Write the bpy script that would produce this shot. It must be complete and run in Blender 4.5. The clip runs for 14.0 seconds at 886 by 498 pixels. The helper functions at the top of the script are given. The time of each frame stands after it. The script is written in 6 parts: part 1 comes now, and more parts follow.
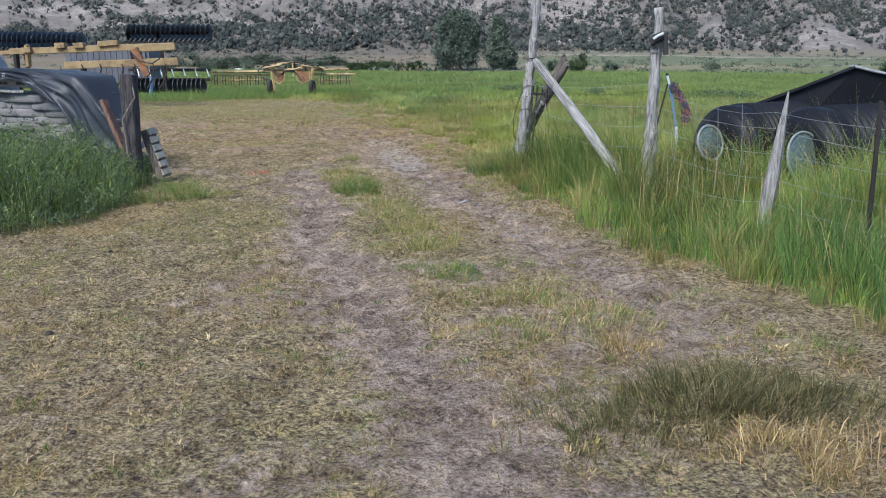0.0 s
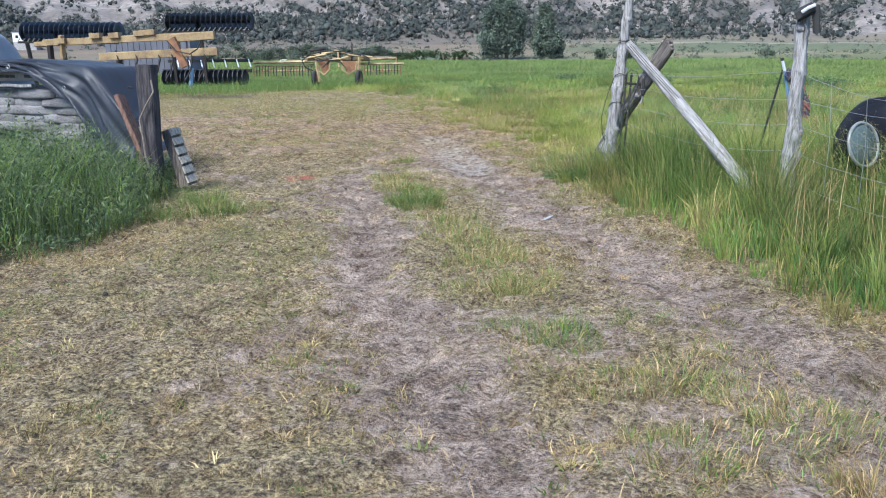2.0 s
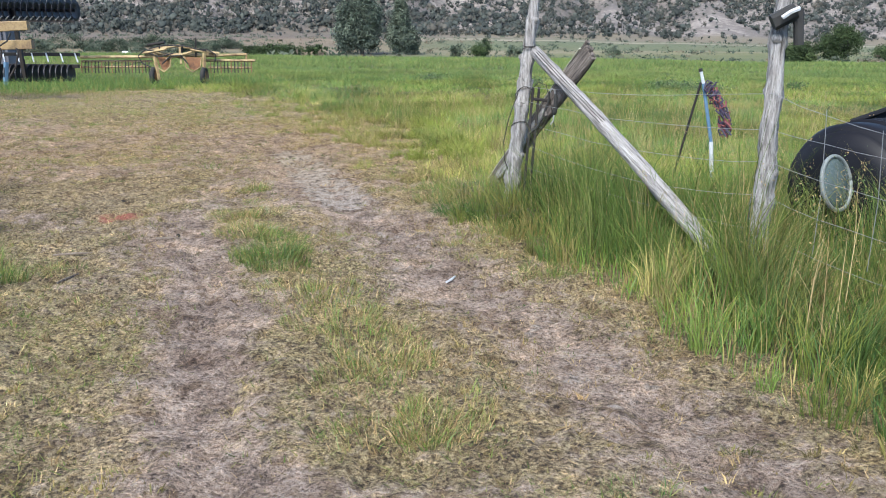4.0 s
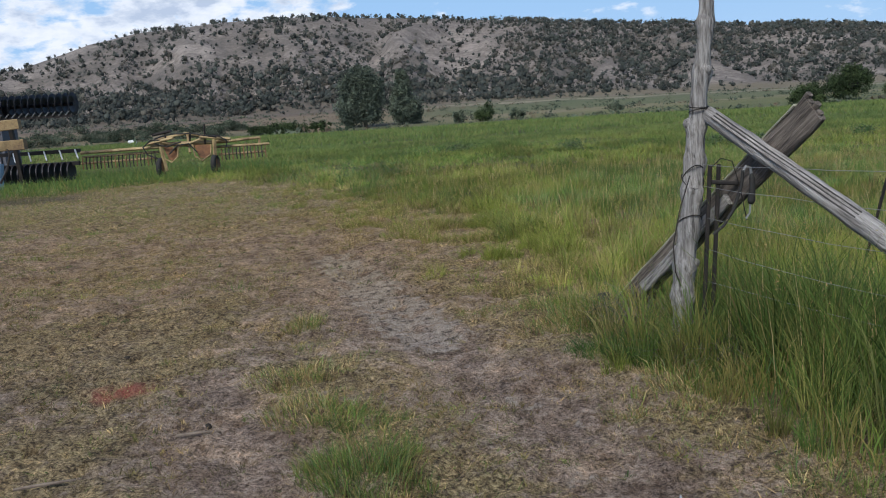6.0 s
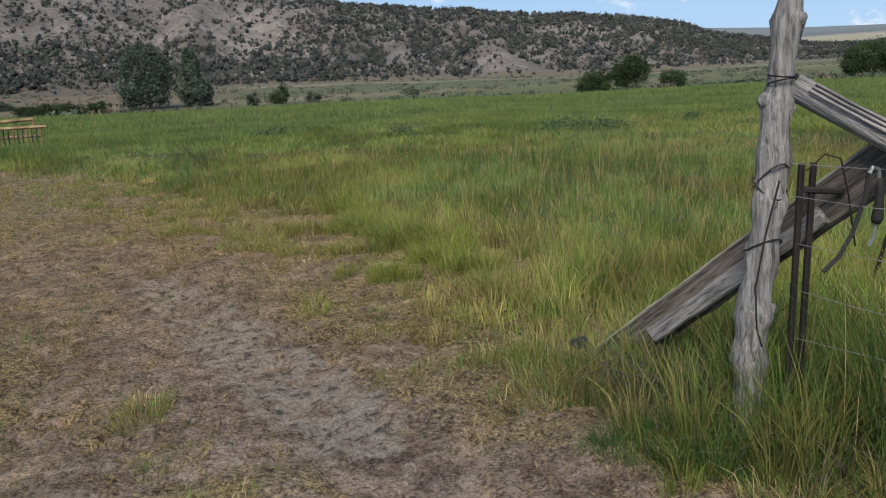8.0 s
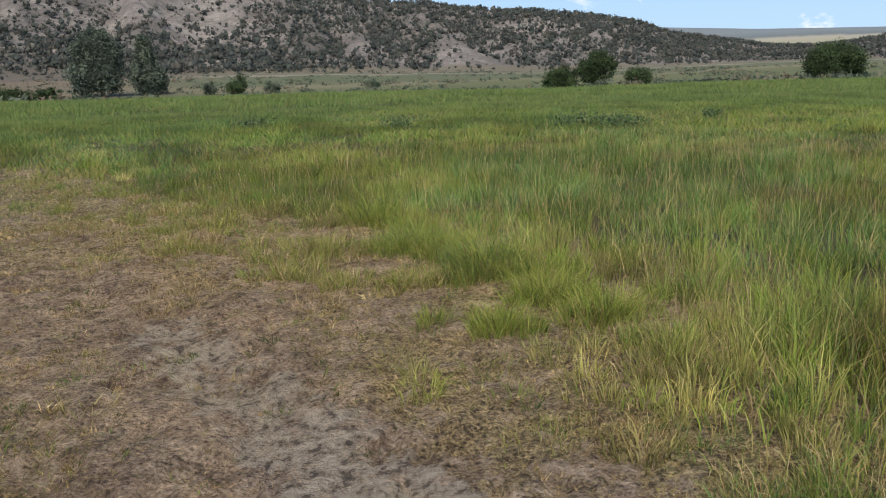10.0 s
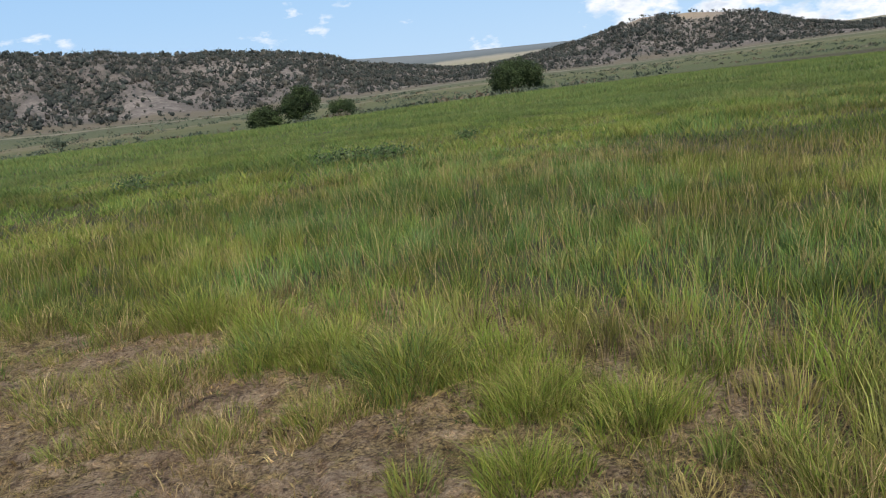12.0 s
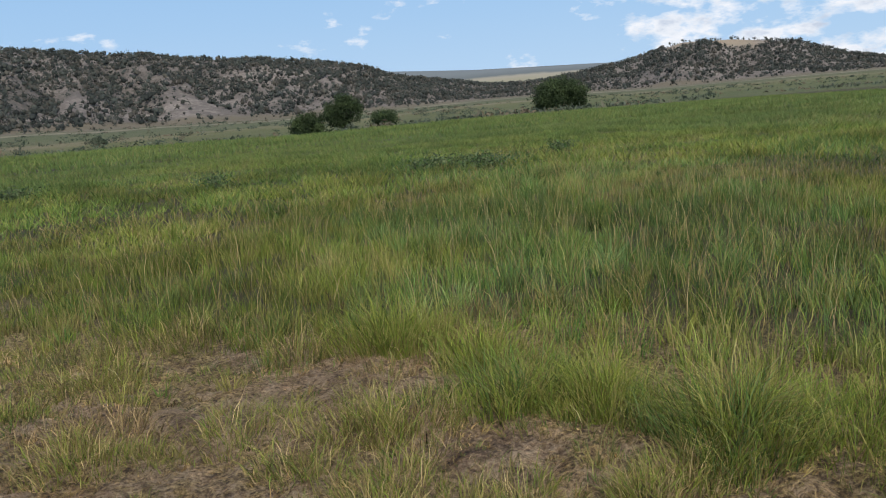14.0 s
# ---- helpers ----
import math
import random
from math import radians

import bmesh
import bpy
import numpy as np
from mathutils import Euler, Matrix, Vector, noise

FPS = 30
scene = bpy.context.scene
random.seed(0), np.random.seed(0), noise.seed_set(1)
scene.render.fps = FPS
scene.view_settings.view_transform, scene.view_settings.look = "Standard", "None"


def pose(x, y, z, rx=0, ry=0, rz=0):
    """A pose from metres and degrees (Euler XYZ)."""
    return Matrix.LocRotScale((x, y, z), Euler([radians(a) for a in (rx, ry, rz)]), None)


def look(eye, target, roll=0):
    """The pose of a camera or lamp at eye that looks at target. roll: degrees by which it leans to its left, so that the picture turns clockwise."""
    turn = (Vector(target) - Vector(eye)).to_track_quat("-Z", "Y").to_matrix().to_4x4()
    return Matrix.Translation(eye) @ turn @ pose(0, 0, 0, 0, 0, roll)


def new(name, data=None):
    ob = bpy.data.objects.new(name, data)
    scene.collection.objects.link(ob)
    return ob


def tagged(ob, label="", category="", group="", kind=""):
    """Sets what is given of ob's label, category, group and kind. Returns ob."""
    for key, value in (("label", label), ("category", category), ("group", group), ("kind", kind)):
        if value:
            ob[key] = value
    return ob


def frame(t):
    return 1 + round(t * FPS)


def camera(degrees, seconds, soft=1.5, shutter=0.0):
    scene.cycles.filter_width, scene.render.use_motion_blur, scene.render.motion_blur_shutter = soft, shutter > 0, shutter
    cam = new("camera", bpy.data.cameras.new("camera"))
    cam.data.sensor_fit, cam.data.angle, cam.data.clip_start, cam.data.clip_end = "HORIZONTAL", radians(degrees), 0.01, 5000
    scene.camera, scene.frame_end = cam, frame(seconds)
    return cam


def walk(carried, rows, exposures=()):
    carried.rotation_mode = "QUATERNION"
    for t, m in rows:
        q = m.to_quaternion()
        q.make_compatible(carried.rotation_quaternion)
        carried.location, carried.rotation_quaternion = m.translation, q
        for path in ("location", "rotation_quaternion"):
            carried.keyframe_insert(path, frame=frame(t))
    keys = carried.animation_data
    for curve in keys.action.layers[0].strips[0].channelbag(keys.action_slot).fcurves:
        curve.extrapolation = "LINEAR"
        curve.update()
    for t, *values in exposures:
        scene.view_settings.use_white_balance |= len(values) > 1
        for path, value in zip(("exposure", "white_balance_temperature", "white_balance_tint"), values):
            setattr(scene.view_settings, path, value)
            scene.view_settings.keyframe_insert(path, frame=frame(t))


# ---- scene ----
cam = camera(54.9, 14.0, 1.06)
PATH = [
    (0, (2.15, 2.882, 1.573), (1.847, 4.804, 1.111), -0.4),
    (0.5, (2.058, 3.203, 1.573), (1.712, 5.114, 1.095), -0.9),
    (1, (1.841, 3.597, 1.57), (1.49, 5.504, 1.08), -1.4),
    (1.5, (1.728, 4.003, 1.516), (1.368, 5.907, 1.022), -1.5),
    (2, (1.581, 4.519, 1.502), (1.177, 6.418, 1.018), -1.0),
    (2.5, (1.5, 4.936, 1.536), (1.295, 6.823, 0.906), -1.8),
    (3, (1.4, 5.479, 1.526), (1.303, 7.399, 0.973), -1.2),
    (3.2, (1.36, 5.677, 1.573), (1.283, 7.616, 1.088), 0.4),
    (5.3, (0.583, 7.862, 1.505), (0.515, 9.792, 0.984), -3.9),
    (5.5, (0.487, 8.156, 1.501), (0.387, 10.101, 1.047), -6.3),
    (6, (0.283, 8.692, 1.582), (0.184, 10.659, 1.233), -3.9),
    (6.5, (0.082, 9.172, 1.559), (0.098, 11.12, 1.105), 1.8),
    (7, (-0.089, 9.708, 1.537), (-0.037, 11.658, 1.094), -2.1),
    (7.5, (-0.22, 10.191, 1.544), (-0.03, 12.138, 1.129), -3.4),
    (8, (-0.361, 10.754, 1.515), (0.008, 12.675, 1.103), -2.8),
    (8.5, (-0.465, 11.244, 1.529), (-0.093, 13.165, 1.115), -3.3),
    (8.7, (-0.533, 11.428, 1.509), (-0.16, 13.348, 1.093), -3.0),
    (10.8, (-1.032, 13.694, 1.421), (-0.461, 15.559, 0.98), -3.2),
    (11, (-1.025, 13.935, 1.427), (-0.405, 15.784, 0.985), -4.3),
    (11.5, (-1.081, 14.239, 1.446), (-0.132, 15.936, 0.978), -1.5),
    (12, (-1.29, 14.676, 1.444), (-0.223, 16.321, 1.048), -6.8),
    (12.5, (-1.459, 15.099, 1.38), (-0.509, 16.783, 0.868), -3.8),
    (13, (-1.59, 15.531, 1.365), (-0.803, 17.283, 0.808), -4.5),
    (13.5, (-1.703, 15.814, 1.381), (-0.786, 17.515, 0.866), -4.5),
    (14, (-1.766, 16.17, 1.359), (-0.745, 17.853, 1.003), -4.2),
]
EXPOSURES = [(0.0, 0.68, 5580, 10), (0.5, 0.92, 5480, 10), (1.5, 1.08, 5380, 10), (2.2, 1.04, 5380, 10), (2.6, 1.03, 5480, 10), (3.0, 1.18, 5430, 10), (3.2, 1.18, 5480, 10),
             (5.3, 0.62, 6050, 10), (5.5, 0.52, 6050, 10), (6.0, -0.06, 5900, 10), (6.5, 0.24, 6080, 10), (7.0, 0.22, 6220, 10), (8.0, 0.0, 6200, 10), (8.5, 0.0, 6200, 10),
             (11.0, 0.3, 6450, 10), (11.5, 0.25, 6500, 10), (12.0, 0.1, 6350, 10), (12.5, 0.2, 6450, 10), (13.0, 0.87, 6450, 10), (13.5, 0.75, 6350, 10), (14.0, -0.06, 6250, 10)]
walk(cam, [(t, look(e, g, r)) for t, e, g, r in PATH], EXPOSURES)

# ---- light: high thin cloud, soft sun ----
SUN_EL, SUN_AZ = 48, 200
world = bpy.data.worlds.new("world")
scene.world = world
world.use_nodes = True
wt = world.node_tree
sky = wt.nodes.new("ShaderNodeTexSky")
sky.sky_type = "NISHITA"
sky.sun_disc = False
sky.sun_elevation, sky.sun_rotation = radians(SUN_EL), radians(SUN_AZ)
sky.dust_density, sky.ozone_density, sky.altitude = 0.1, 2.0, 1900
wt.links.new(sky.outputs[0], wt.nodes["Background"].inputs[0])
wt.nodes["Background"].inputs[1].default_value = 0.1
sun = new("sun", bpy.data.lights.new("sun", "SUN"))
sun.data.energy, sun.data.angle, sun.data.color = 3.9, radians(28), (1.0, 0.93, 0.8)
sa, se = radians(SUN_AZ), radians(SUN_EL)
sun.matrix_world = look((0, 0, 0), (-math.sin(sa) * math.cos(se), -math.cos(sa) * math.cos(se), -math.sin(se)))


# ---- materials ----
def shader(name, rough=0.8, metal=0.0):
    m = bpy.data.materials.new(name)
    m.use_nodes = True
    p = m.node_tree.nodes["Principled BSDF"]
    p.inputs["Roughness"].default_value, p.inputs["Metallic"].default_value = rough, metal
    return m, m.node_tree, p


def node(t, kind, **inputs):
    n = t.nodes.new("ShaderNode" + kind)
    for key, value in inputs.items():
        key = key.replace("_", " ")
        if hasattr(value, "is_output"):
            t.links.new(value, n.inputs[key])
        else:
            n.inputs[key].default_value = value
    return n


def coords(t, stretch=(1, 1, 1)):
    tc = t.nodes.new("ShaderNodeTexCoord")
    mp = node(t, "Mapping", Scale=stretch)
    t.links.new(tc.outputs["Object"], mp.inputs["Vector"])
    return mp.outputs[0]


def fractal(t, vec, scale, detail=5.0, rough=0.6):
    n = t.nodes.new("ShaderNodeTexNoise")
    n.inputs["Scale"].default_value, n.inputs["Detail"].default_value, n.inputs["Roughness"].default_value = scale, detail, rough
    t.links.new(vec, n.inputs["Vector"])
    return n.outputs["Fac"]


def ramp(t, fac, stops):
    n = t.nodes.new("ShaderNodeValToRGB")
    while len(n.color_ramp.elements) < len(stops):
        n.color_ramp.elements.new(0.5)
    for e, (at, c) in zip(n.color_ramp.elements, stops):
        e.position, e.color = at, (*c, 1)
    t.links.new(fac, n.inputs[0])
    return n.outputs[0]


def mix(t, fac, a, b, blend="MIX"):
    n = t.nodes.new("ShaderNodeMix")
    n.data_type, n.blend_type = "RGBA", blend
    for sock, value in ((n.inputs[0], fac), (n.inputs[6], a), (n.inputs[7], b)):
        if hasattr(value, "is_output"):
            t.links.new(value, sock)
        else:
            sock.default_value = value if isinstance(value, (int, float)) else (*value, 1)
    return n.outputs[2]


def calc(t, op, a, b=0.0, clamp=False):
    n = t.nodes.new("ShaderNodeMath")
    n.operation, n.use_clamp = op, clamp
    for sock, value in ((n.inputs[0], a), (n.inputs[1], b)):
        if hasattr(value, "is_output"):
            t.links.new(value, sock)
        else:
            sock.default_value = value
    return n.outputs[0]


def relief(t, p, height, strength=0.5, distance=0.01):
    b = node(t, "Bump", Strength=strength, Distance=distance, Height=height)
    t.links.new(b.outputs[0], p.inputs["Normal"])


def attr(t, name):
    n = t.nodes.new("ShaderNodeAttribute")
    n.attribute_name = name
    return n


def worn(name, stops, rough=0.8, metal=0.0, scale=4.0, stretch=(1, 1, 1), fine=60.0, bump=0.3, depth=0.004):
    """A surface with large stains and a fine grain."""
    m, t, p = shader(name, rough, metal)
    v = coords(t, stretch)
    big, small = fractal(t, v, scale), fractal(t, v, fine, 6)
    both = calc(t, "ADD", calc(t, "MULTIPLY", big, 0.6), calc(t, "MULTIPLY", small, 0.4))
    t.links.new(ramp(t, both, stops), p.inputs["Base Color"])
    r = node(t, "MapRange", Value=small)
    r.inputs["To Min"].default_value, r.inputs["To Max"].default_value = max(0.05, rough - 0.15), min(1, rough + 0.15)
    t.links.new(r.outputs[0], p.inputs["Roughness"])
    relief(t, p, both, bump, depth)
    return m


def wood(name, dark, mid, light, stretch=(14, 14, 1.2)):
    return worn(name, ((0.38, dark), (0.49, mid), (0.62, light)), 0.88, 0, 3.0, stretch, 9.0, 1.0, 0.03)


GREY_WOOD = wood("weathered_wood", (0.085, 0.077, 0.07), (0.265, 0.247, 0.232), (0.45, 0.43, 0.41))
PALE_WOOD = wood("bleached_wood", (0.12, 0.11, 0.1), (0.3, 0.28, 0.265), (0.47, 0.45, 0.43))
PLANK_WOOD = wood("old_plank_wood", (0.045, 0.037, 0.03), (0.14, 0.115, 0.094), (0.26, 0.22, 0.185))
# paler wood that carries the sunlight on the plank's upper edge
EDGE_WOOD = wood("sunlit_edge_wood", (0.24, 0.22, 0.16), (0.4, 0.38, 0.29), (0.55, 0.53, 0.42))
TIE_WOOD = wood("creosoted_wood", (0.02, 0.017, 0.018), (0.05, 0.042, 0.044), (0.09, 0.078, 0.078))
RED_WOOD = wood("brown_board", (0.07, 0.035, 0.025), (0.16, 0.085, 0.06), (0.24, 0.14, 0.1))
SLAT_WOOD = wood("pallet_wood", (0.25, 0.21, 0.15), (0.45, 0.4, 0.31), (0.6, 0.55, 0.45))
BAG = worn("weathered_sack_paper", ((0.36, (0.06, 0.054, 0.052)), (0.47, (0.165, 0.152, 0.148)), (0.64, (0.27, 0.255, 0.25))), 0.9, 0, 2.5, (1, 1, 5), 30, 0.7, 0.012)
SACK = worn("tan_sack_paper", ((0.3, (0.3, 0.24, 0.2)), (0.7, (0.45, 0.39, 0.33))), 0.9, 0, 5, (1, 1, 1), 40)
INK = worn("dark_print", ((0.3, (0.05, 0.045, 0.04)), (0.7, (0.09, 0.08, 0.075))), 0.9)
TARP = worn("grey_tarp", ((0.3, (0.035, 0.04, 0.052)), (0.7, (0.085, 0.095, 0.12))), 0.42, 0, 2.0, (1, 1, 1), 90, 0.25, 0.004)
SHEET = worn("pale_blue_sheet", ((0.3, (0.22, 0.25, 0.3)), (0.7, (0.36, 0.4, 0.46))), 0.4, 0, 3.0)
POLY = worn("black_plastic", ((0.3, (0.005, 0.005, 0.007)), (0.7, (0.014, 0.014, 0.018))), 0.55, 0, 3.0, (1, 1, 1), 70, 0.2, 0.002)
POLY.node_tree.nodes["Principled BSDF"].inputs["Specular IOR Level"].default_value = 0.22
POLY_EDGE = worn("scuffed_plastic", ((0.3, (0.12, 0.12, 0.13)), (0.7, (0.42, 0.42, 0.43))), 0.6, 0, 8)
LID = worn("cloudy_plastic", ((0.3, (0.05, 0.07, 0.066)), (0.7, (0.12, 0.15, 0.14))), 0.25, 0, 4, (1, 1, 1), 25)
LID_RIM = worn("pale_plastic_rim", ((0.3, (0.14, 0.16, 0.15)), (0.7, (0.26, 0.28, 0.26))), 0.35)
WIRE = worn("galvanised_wire", ((0.3, (0.22, 0.22, 0.22)), (0.7, (0.42, 0.42, 0.42))), 0.5, 0.6)
IRON = worn("black_iron", ((0.3, (0.012, 0.011, 0.011)), (0.7, (0.05, 0.04, 0.034))), 0.6, 0.4)
RUBBER = worn("rubber", ((0.3, (0.012, 0.012, 0.012)), (0.7, (0.035, 0.033, 0.03))), 0.8)
YELLOW = worn("faded_yellow_paint", ((0.36, (0.1, 0.06, 0.035)), (0.49, (0.24, 0.165, 0.075)), (0.68, (0.36, 0.27, 0.135))), 0.6, 0, 2.5, (1, 1, 1), 30)
RAKE_PAINT = worn("rusted_yellow_paint", ((0.36, (0.13, 0.08, 0.04)), (0.5, (0.33, 0.23, 0.11)), (0.66, (0.5, 0.39, 0.19))), 0.7, 0, 3, (1, 1, 1), 30)
RUSTY = worn("rusty_orange_paint", ((0.36, (0.09, 0.045, 0.025)), (0.64, (0.3, 0.14, 0.06))), 0.75, 0, 3, (1, 1, 1), 30)
DISC_STEEL = worn("dark_disc_steel", ((0.3, (0.012, 0.012, 0.016)), (0.7, (0.045, 0.042, 0.05))), 0.5, 0.5, 4)
BLUE_STEEL = worn("dark_blue_paint", ((0.3, (0.02, 0.026, 0.04)), (0.7, (0.055, 0.065, 0.09))), 0.5, 0.1, 2)
BLUE_ROD = worn("blue_plastic", ((0.3, (0.08, 0.15, 0.24)), (0.7, (0.15, 0.25, 0.36))), 0.4)
WHITE_ROD = worn("white_plastic", ((0.3, (0.45, 0.46, 0.48)), (0.7, (0.62, 0.63, 0.65))), 0.4)
NET_RED = worn("red_net", ((0.3, (0.15, 0.04, 0.05)), (0.7, (0.27, 0.09, 0.09))), 0.8)
NET_DARK = worn("dark_net", ((0.3, (0.03, 0.025, 0.04)), (0.7, (0.09, 0.07, 0.12))), 0.8)
GREY_SHEET = worn("grey_sheet_metal", ((0.3, (0.07, 0.07, 0.082)), (0.7, (0.15, 0.15, 0.17))), 0.6, 0.2, 2)
WHITE_WALL = worn("white_siding", ((0.3, (0.6, 0.6, 0.6)), (0.7, (0.75, 0.75, 0.74))), 0.7)
BARK = worn("bark", ((0.3, (0.045, 0.038, 0.032)), (0.7, (0.14, 0.12, 0.1))), 0.95, 0, 6, (3, 3, 0.6), 30, 0.8, 0.02)
DUNG = worn("dried_dung", ((0.3, (0.015, 0.012, 0.009)), (0.7, (0.05, 0.04, 0.03))), 0.95, 0, 20, (1, 1, 1), 90, 0.8)
TWIG = worn("dry_twig", ((0.3, (0.12, 0.09, 0.07)), (0.7, (0.28, 0.23, 0.18))), 0.9, 0, 8)


def leafy(name, rough=0.65, glow=0.25, soften=0.0):
    """Leaves and blades, coloured by their own tint; soften bends the normals upwards, as in matted blades."""
    m, t, p = shader(name, rough)
    p.inputs["Specular IOR Level"].default_value = 0.12
    if soften:
        lift = t.nodes.new("ShaderNodeVectorMath")
        lift.operation = "ADD"
        t.links.new(node(t, "NewGeometry").outputs["Normal"], lift.inputs[0])
        lift.inputs[1].default_value = (0, 0, soften)
        unit = t.nodes.new("ShaderNodeVectorMath")
        unit.operation = "NORMALIZE"
        t.links.new(lift.outputs[0], unit.inputs[0])
        t.links.new(unit.outputs[0], p.inputs["Normal"])
    a = attr(t, "tint")
    v = coords(t)
    n = fractal(t, v, 0.7, 3)
    c = mix(t, calc(t, "MULTIPLY", n, 0.5), a.outputs["Color"], (1.5, 1.45, 1.3), "MULTIPLY")
    t.links.new(c, p.inputs["Base Color"])
    tr = node(t, "BsdfTranslucent", Color=c)
    mx = node(t, "MixShader", Fac=glow)
    t.links.new(p.outputs[0], mx.inputs[1])
    t.links.new(tr.outputs[0], mx.inputs[2])
    t.links.new(mx.outputs[0], t.nodes["Material Output"].inputs[0])
    return m


GRASS, LEAF = leafy("grass_blade", 0.6, 0.3, 0.18), leafy("leaf", 0.6, 0.2, 0.4)


def ground_material():
    m, t, p = shader("earth_and_turf", 0.95)
    v = coords(t)
    fine, mid, big = fractal(t, v, 62, 5, 0.66), fractal(t, v, 7, 8, 0.72), fractal(t, v, 0.9, 5, 0.6)
    straw = fractal(t, v, 24, 9, 0.8)
    dirt = ramp(t, calc(t, "ADD", calc(t, "MULTIPLY", mid, 0.5), calc(t, "MULTIPLY", fine, 0.5)),
                ((0.42, (0.14, 0.105, 0.083)), (0.5, (0.335, 0.248, 0.19)), (0.58, (0.48, 0.39, 0.32))))
    litter = ramp(t, calc(t, "ADD", calc(t, "MULTIPLY", straw, 0.55), calc(t, "MULTIPLY", fine, 0.45)),
                  ((0.43, (0.066, 0.047, 0.028)), (0.495, (0.27, 0.2, 0.108)), (0.565, (0.53, 0.425, 0.26))))
    greenish = mix(t, calc(t, "MULTIPLY", calc(t, "SUBTRACT", big, 0.42, True), 2.6, True), litter, (0.84, 0.9, 0.7), "MULTIPLY")
    crust = fractal(t, v, 17, 6, 0.68)
    mud = ramp(t, crust, ((0.4, (0.12, 0.096, 0.08)), (0.46, (0.4, 0.33, 0.27)), (0.6, (0.62, 0.54, 0.46))))
    dirty = calc(t, "ADD", attr(t, "dirt").outputs["Fac"], calc(t, "MULTIPLY", calc(t, "SUBTRACT", mid, 0.5), 2.2))
    c = mix(t, calc(t, "MULTIPLY", calc(t, "SUBTRACT", dirty, 0.3), 2.5, True), greenish, dirt)
    c = mix(t, 1.0, c, ramp(t, fractal(t, v, 2.3, 6, 0.7), ((0.36, (0.72, 0.66, 0.6)), (0.5, (1, 1, 1)), (0.64, (1.25, 1.2, 1.1)))), "MULTIPLY")
    crumbs = fractal(t, v, 33, 3, 0.55)
    c = mix(t, 1.0, c, ramp(t, crumbs, ((0.34, (0.45, 0.41, 0.37)), (0.42, (1.08, 1.08, 1.08)), (0.56, (1.1, 1.1, 1.1)), (0.66, (1.45, 1.43, 1.38)))), "MULTIPLY")
    c = mix(t, 1.0, c, ramp(t, fractal(t, v, 11, 4, 0.6), ((0.36, (0.66, 0.6, 0.52)), (0.45, (1.08, 1.08, 1.08)), (0.62, (1.2, 1.19, 1.16)))), "MULTIPLY")
    broken = calc(t, "ADD", attr(t, "mud").outputs["Fac"], calc(t, "MULTIPLY", calc(t, "SUBTRACT", fractal(t, v, 6, 5, 0.65), 0.5), 2.4))
    broken = calc(t, "MULTIPLY", calc(t, "MULTIPLY", calc(t, "SUBTRACT", broken, 0.55), 4.5, True), calc(t, "MULTIPLY", attr(t, "mud").outputs["Fac"], 3.0, True))
    c = mix(t, calc(t, "MULTIPLY", broken, 0.92), c, mud)
    c = mix(t, attr(t, "umber").outputs["Fac"], c, (1.0, 0.93, 0.77), "MULTIPLY")
    # dark soil under the field grass, deepened to paint the shade between blades
    turf = ramp(t, calc(t, "ADD", calc(t, "MULTIPLY", mid, 0.5), calc(t, "MULTIPLY", big, 0.5)),
                ((0.36, (0.045, 0.04, 0.02)), (0.5, (0.085, 0.078, 0.034)), (0.64, (0.16, 0.125, 0.06))))
    c = mix(t, attr(t, "green").outputs["Fac"], c, turf)
    wide = fractal(t, v, 0.045, 6, 0.7)
    spots = fractal(t, v, 0.35, 6, 0.7)
    sage = ramp(t, calc(t, "ADD", calc(t, "MULTIPLY", wide, 0.6), calc(t, "MULTIPLY", spots, 0.4)),
                ((0.4, (0.08, 0.1, 0.05)), (0.48, (0.14, 0.15, 0.075)), (0.54, (0.21, 0.185, 0.115)), (0.64, (0.29, 0.24, 0.165))))
    strip = calc(t, "ADD", attr(t, "band").outputs["Fac"], calc(t, "MULTIPLY", calc(t, "SUBTRACT", wide, 0.5), 0.22))
    west = ramp(t, strip, ((0.3, (0.09, 0.115, 0.04)), (0.5, (0.1, 0.105, 0.055)), (0.58, (0.2, 0.155, 0.095)), (0.68, (0.16, 0.122, 0.08)), (0.78, (0.2, 0.145, 0.096)), (0.86, (0.125, 0.088, 0.068)), (0.97, (0.125, 0.1, 0.085))))
    east = ramp(t, strip, ((0.3, (0.1, 0.12, 0.04)), (0.5, (0.14, 0.145, 0.055)), (0.56, (0.23, 0.19, 0.115)), (0.6, (0.11, 0.125, 0.053)), (0.78, (0.105, 0.118, 0.06)), (0.83, (0.3, 0.25, 0.18)), (0.87, (0.12, 0.12, 0.068)), (0.95, (0.17, 0.14, 0.1))))
    bands = mix(t, attr(t, "east").outputs["Fac"], west, east)
    c = mix(t, attr(t, "valley").outputs["Fac"], c, mix(t, 0.15, bands, sage))
    slope = ramp(t, calc(t, "ADD", calc(t, "MULTIPLY", fractal(t, v, 0.02, 7, 0.7), 0.6), calc(t, "MULTIPLY", spots, 0.4)),
                 ((0.4, (0.1, 0.09, 0.079)), (0.5, (0.165, 0.142, 0.124)), (0.6, (0.31, 0.27, 0.238))))
    c = mix(t, attr(t, "hill").outputs["Fac"], c, slope)
    bare = mix(t, spots, (0.27, 0.215, 0.15), (0.42, 0.33, 0.23))
    cut = node(t, "SeparateXYZ", Vector=v)
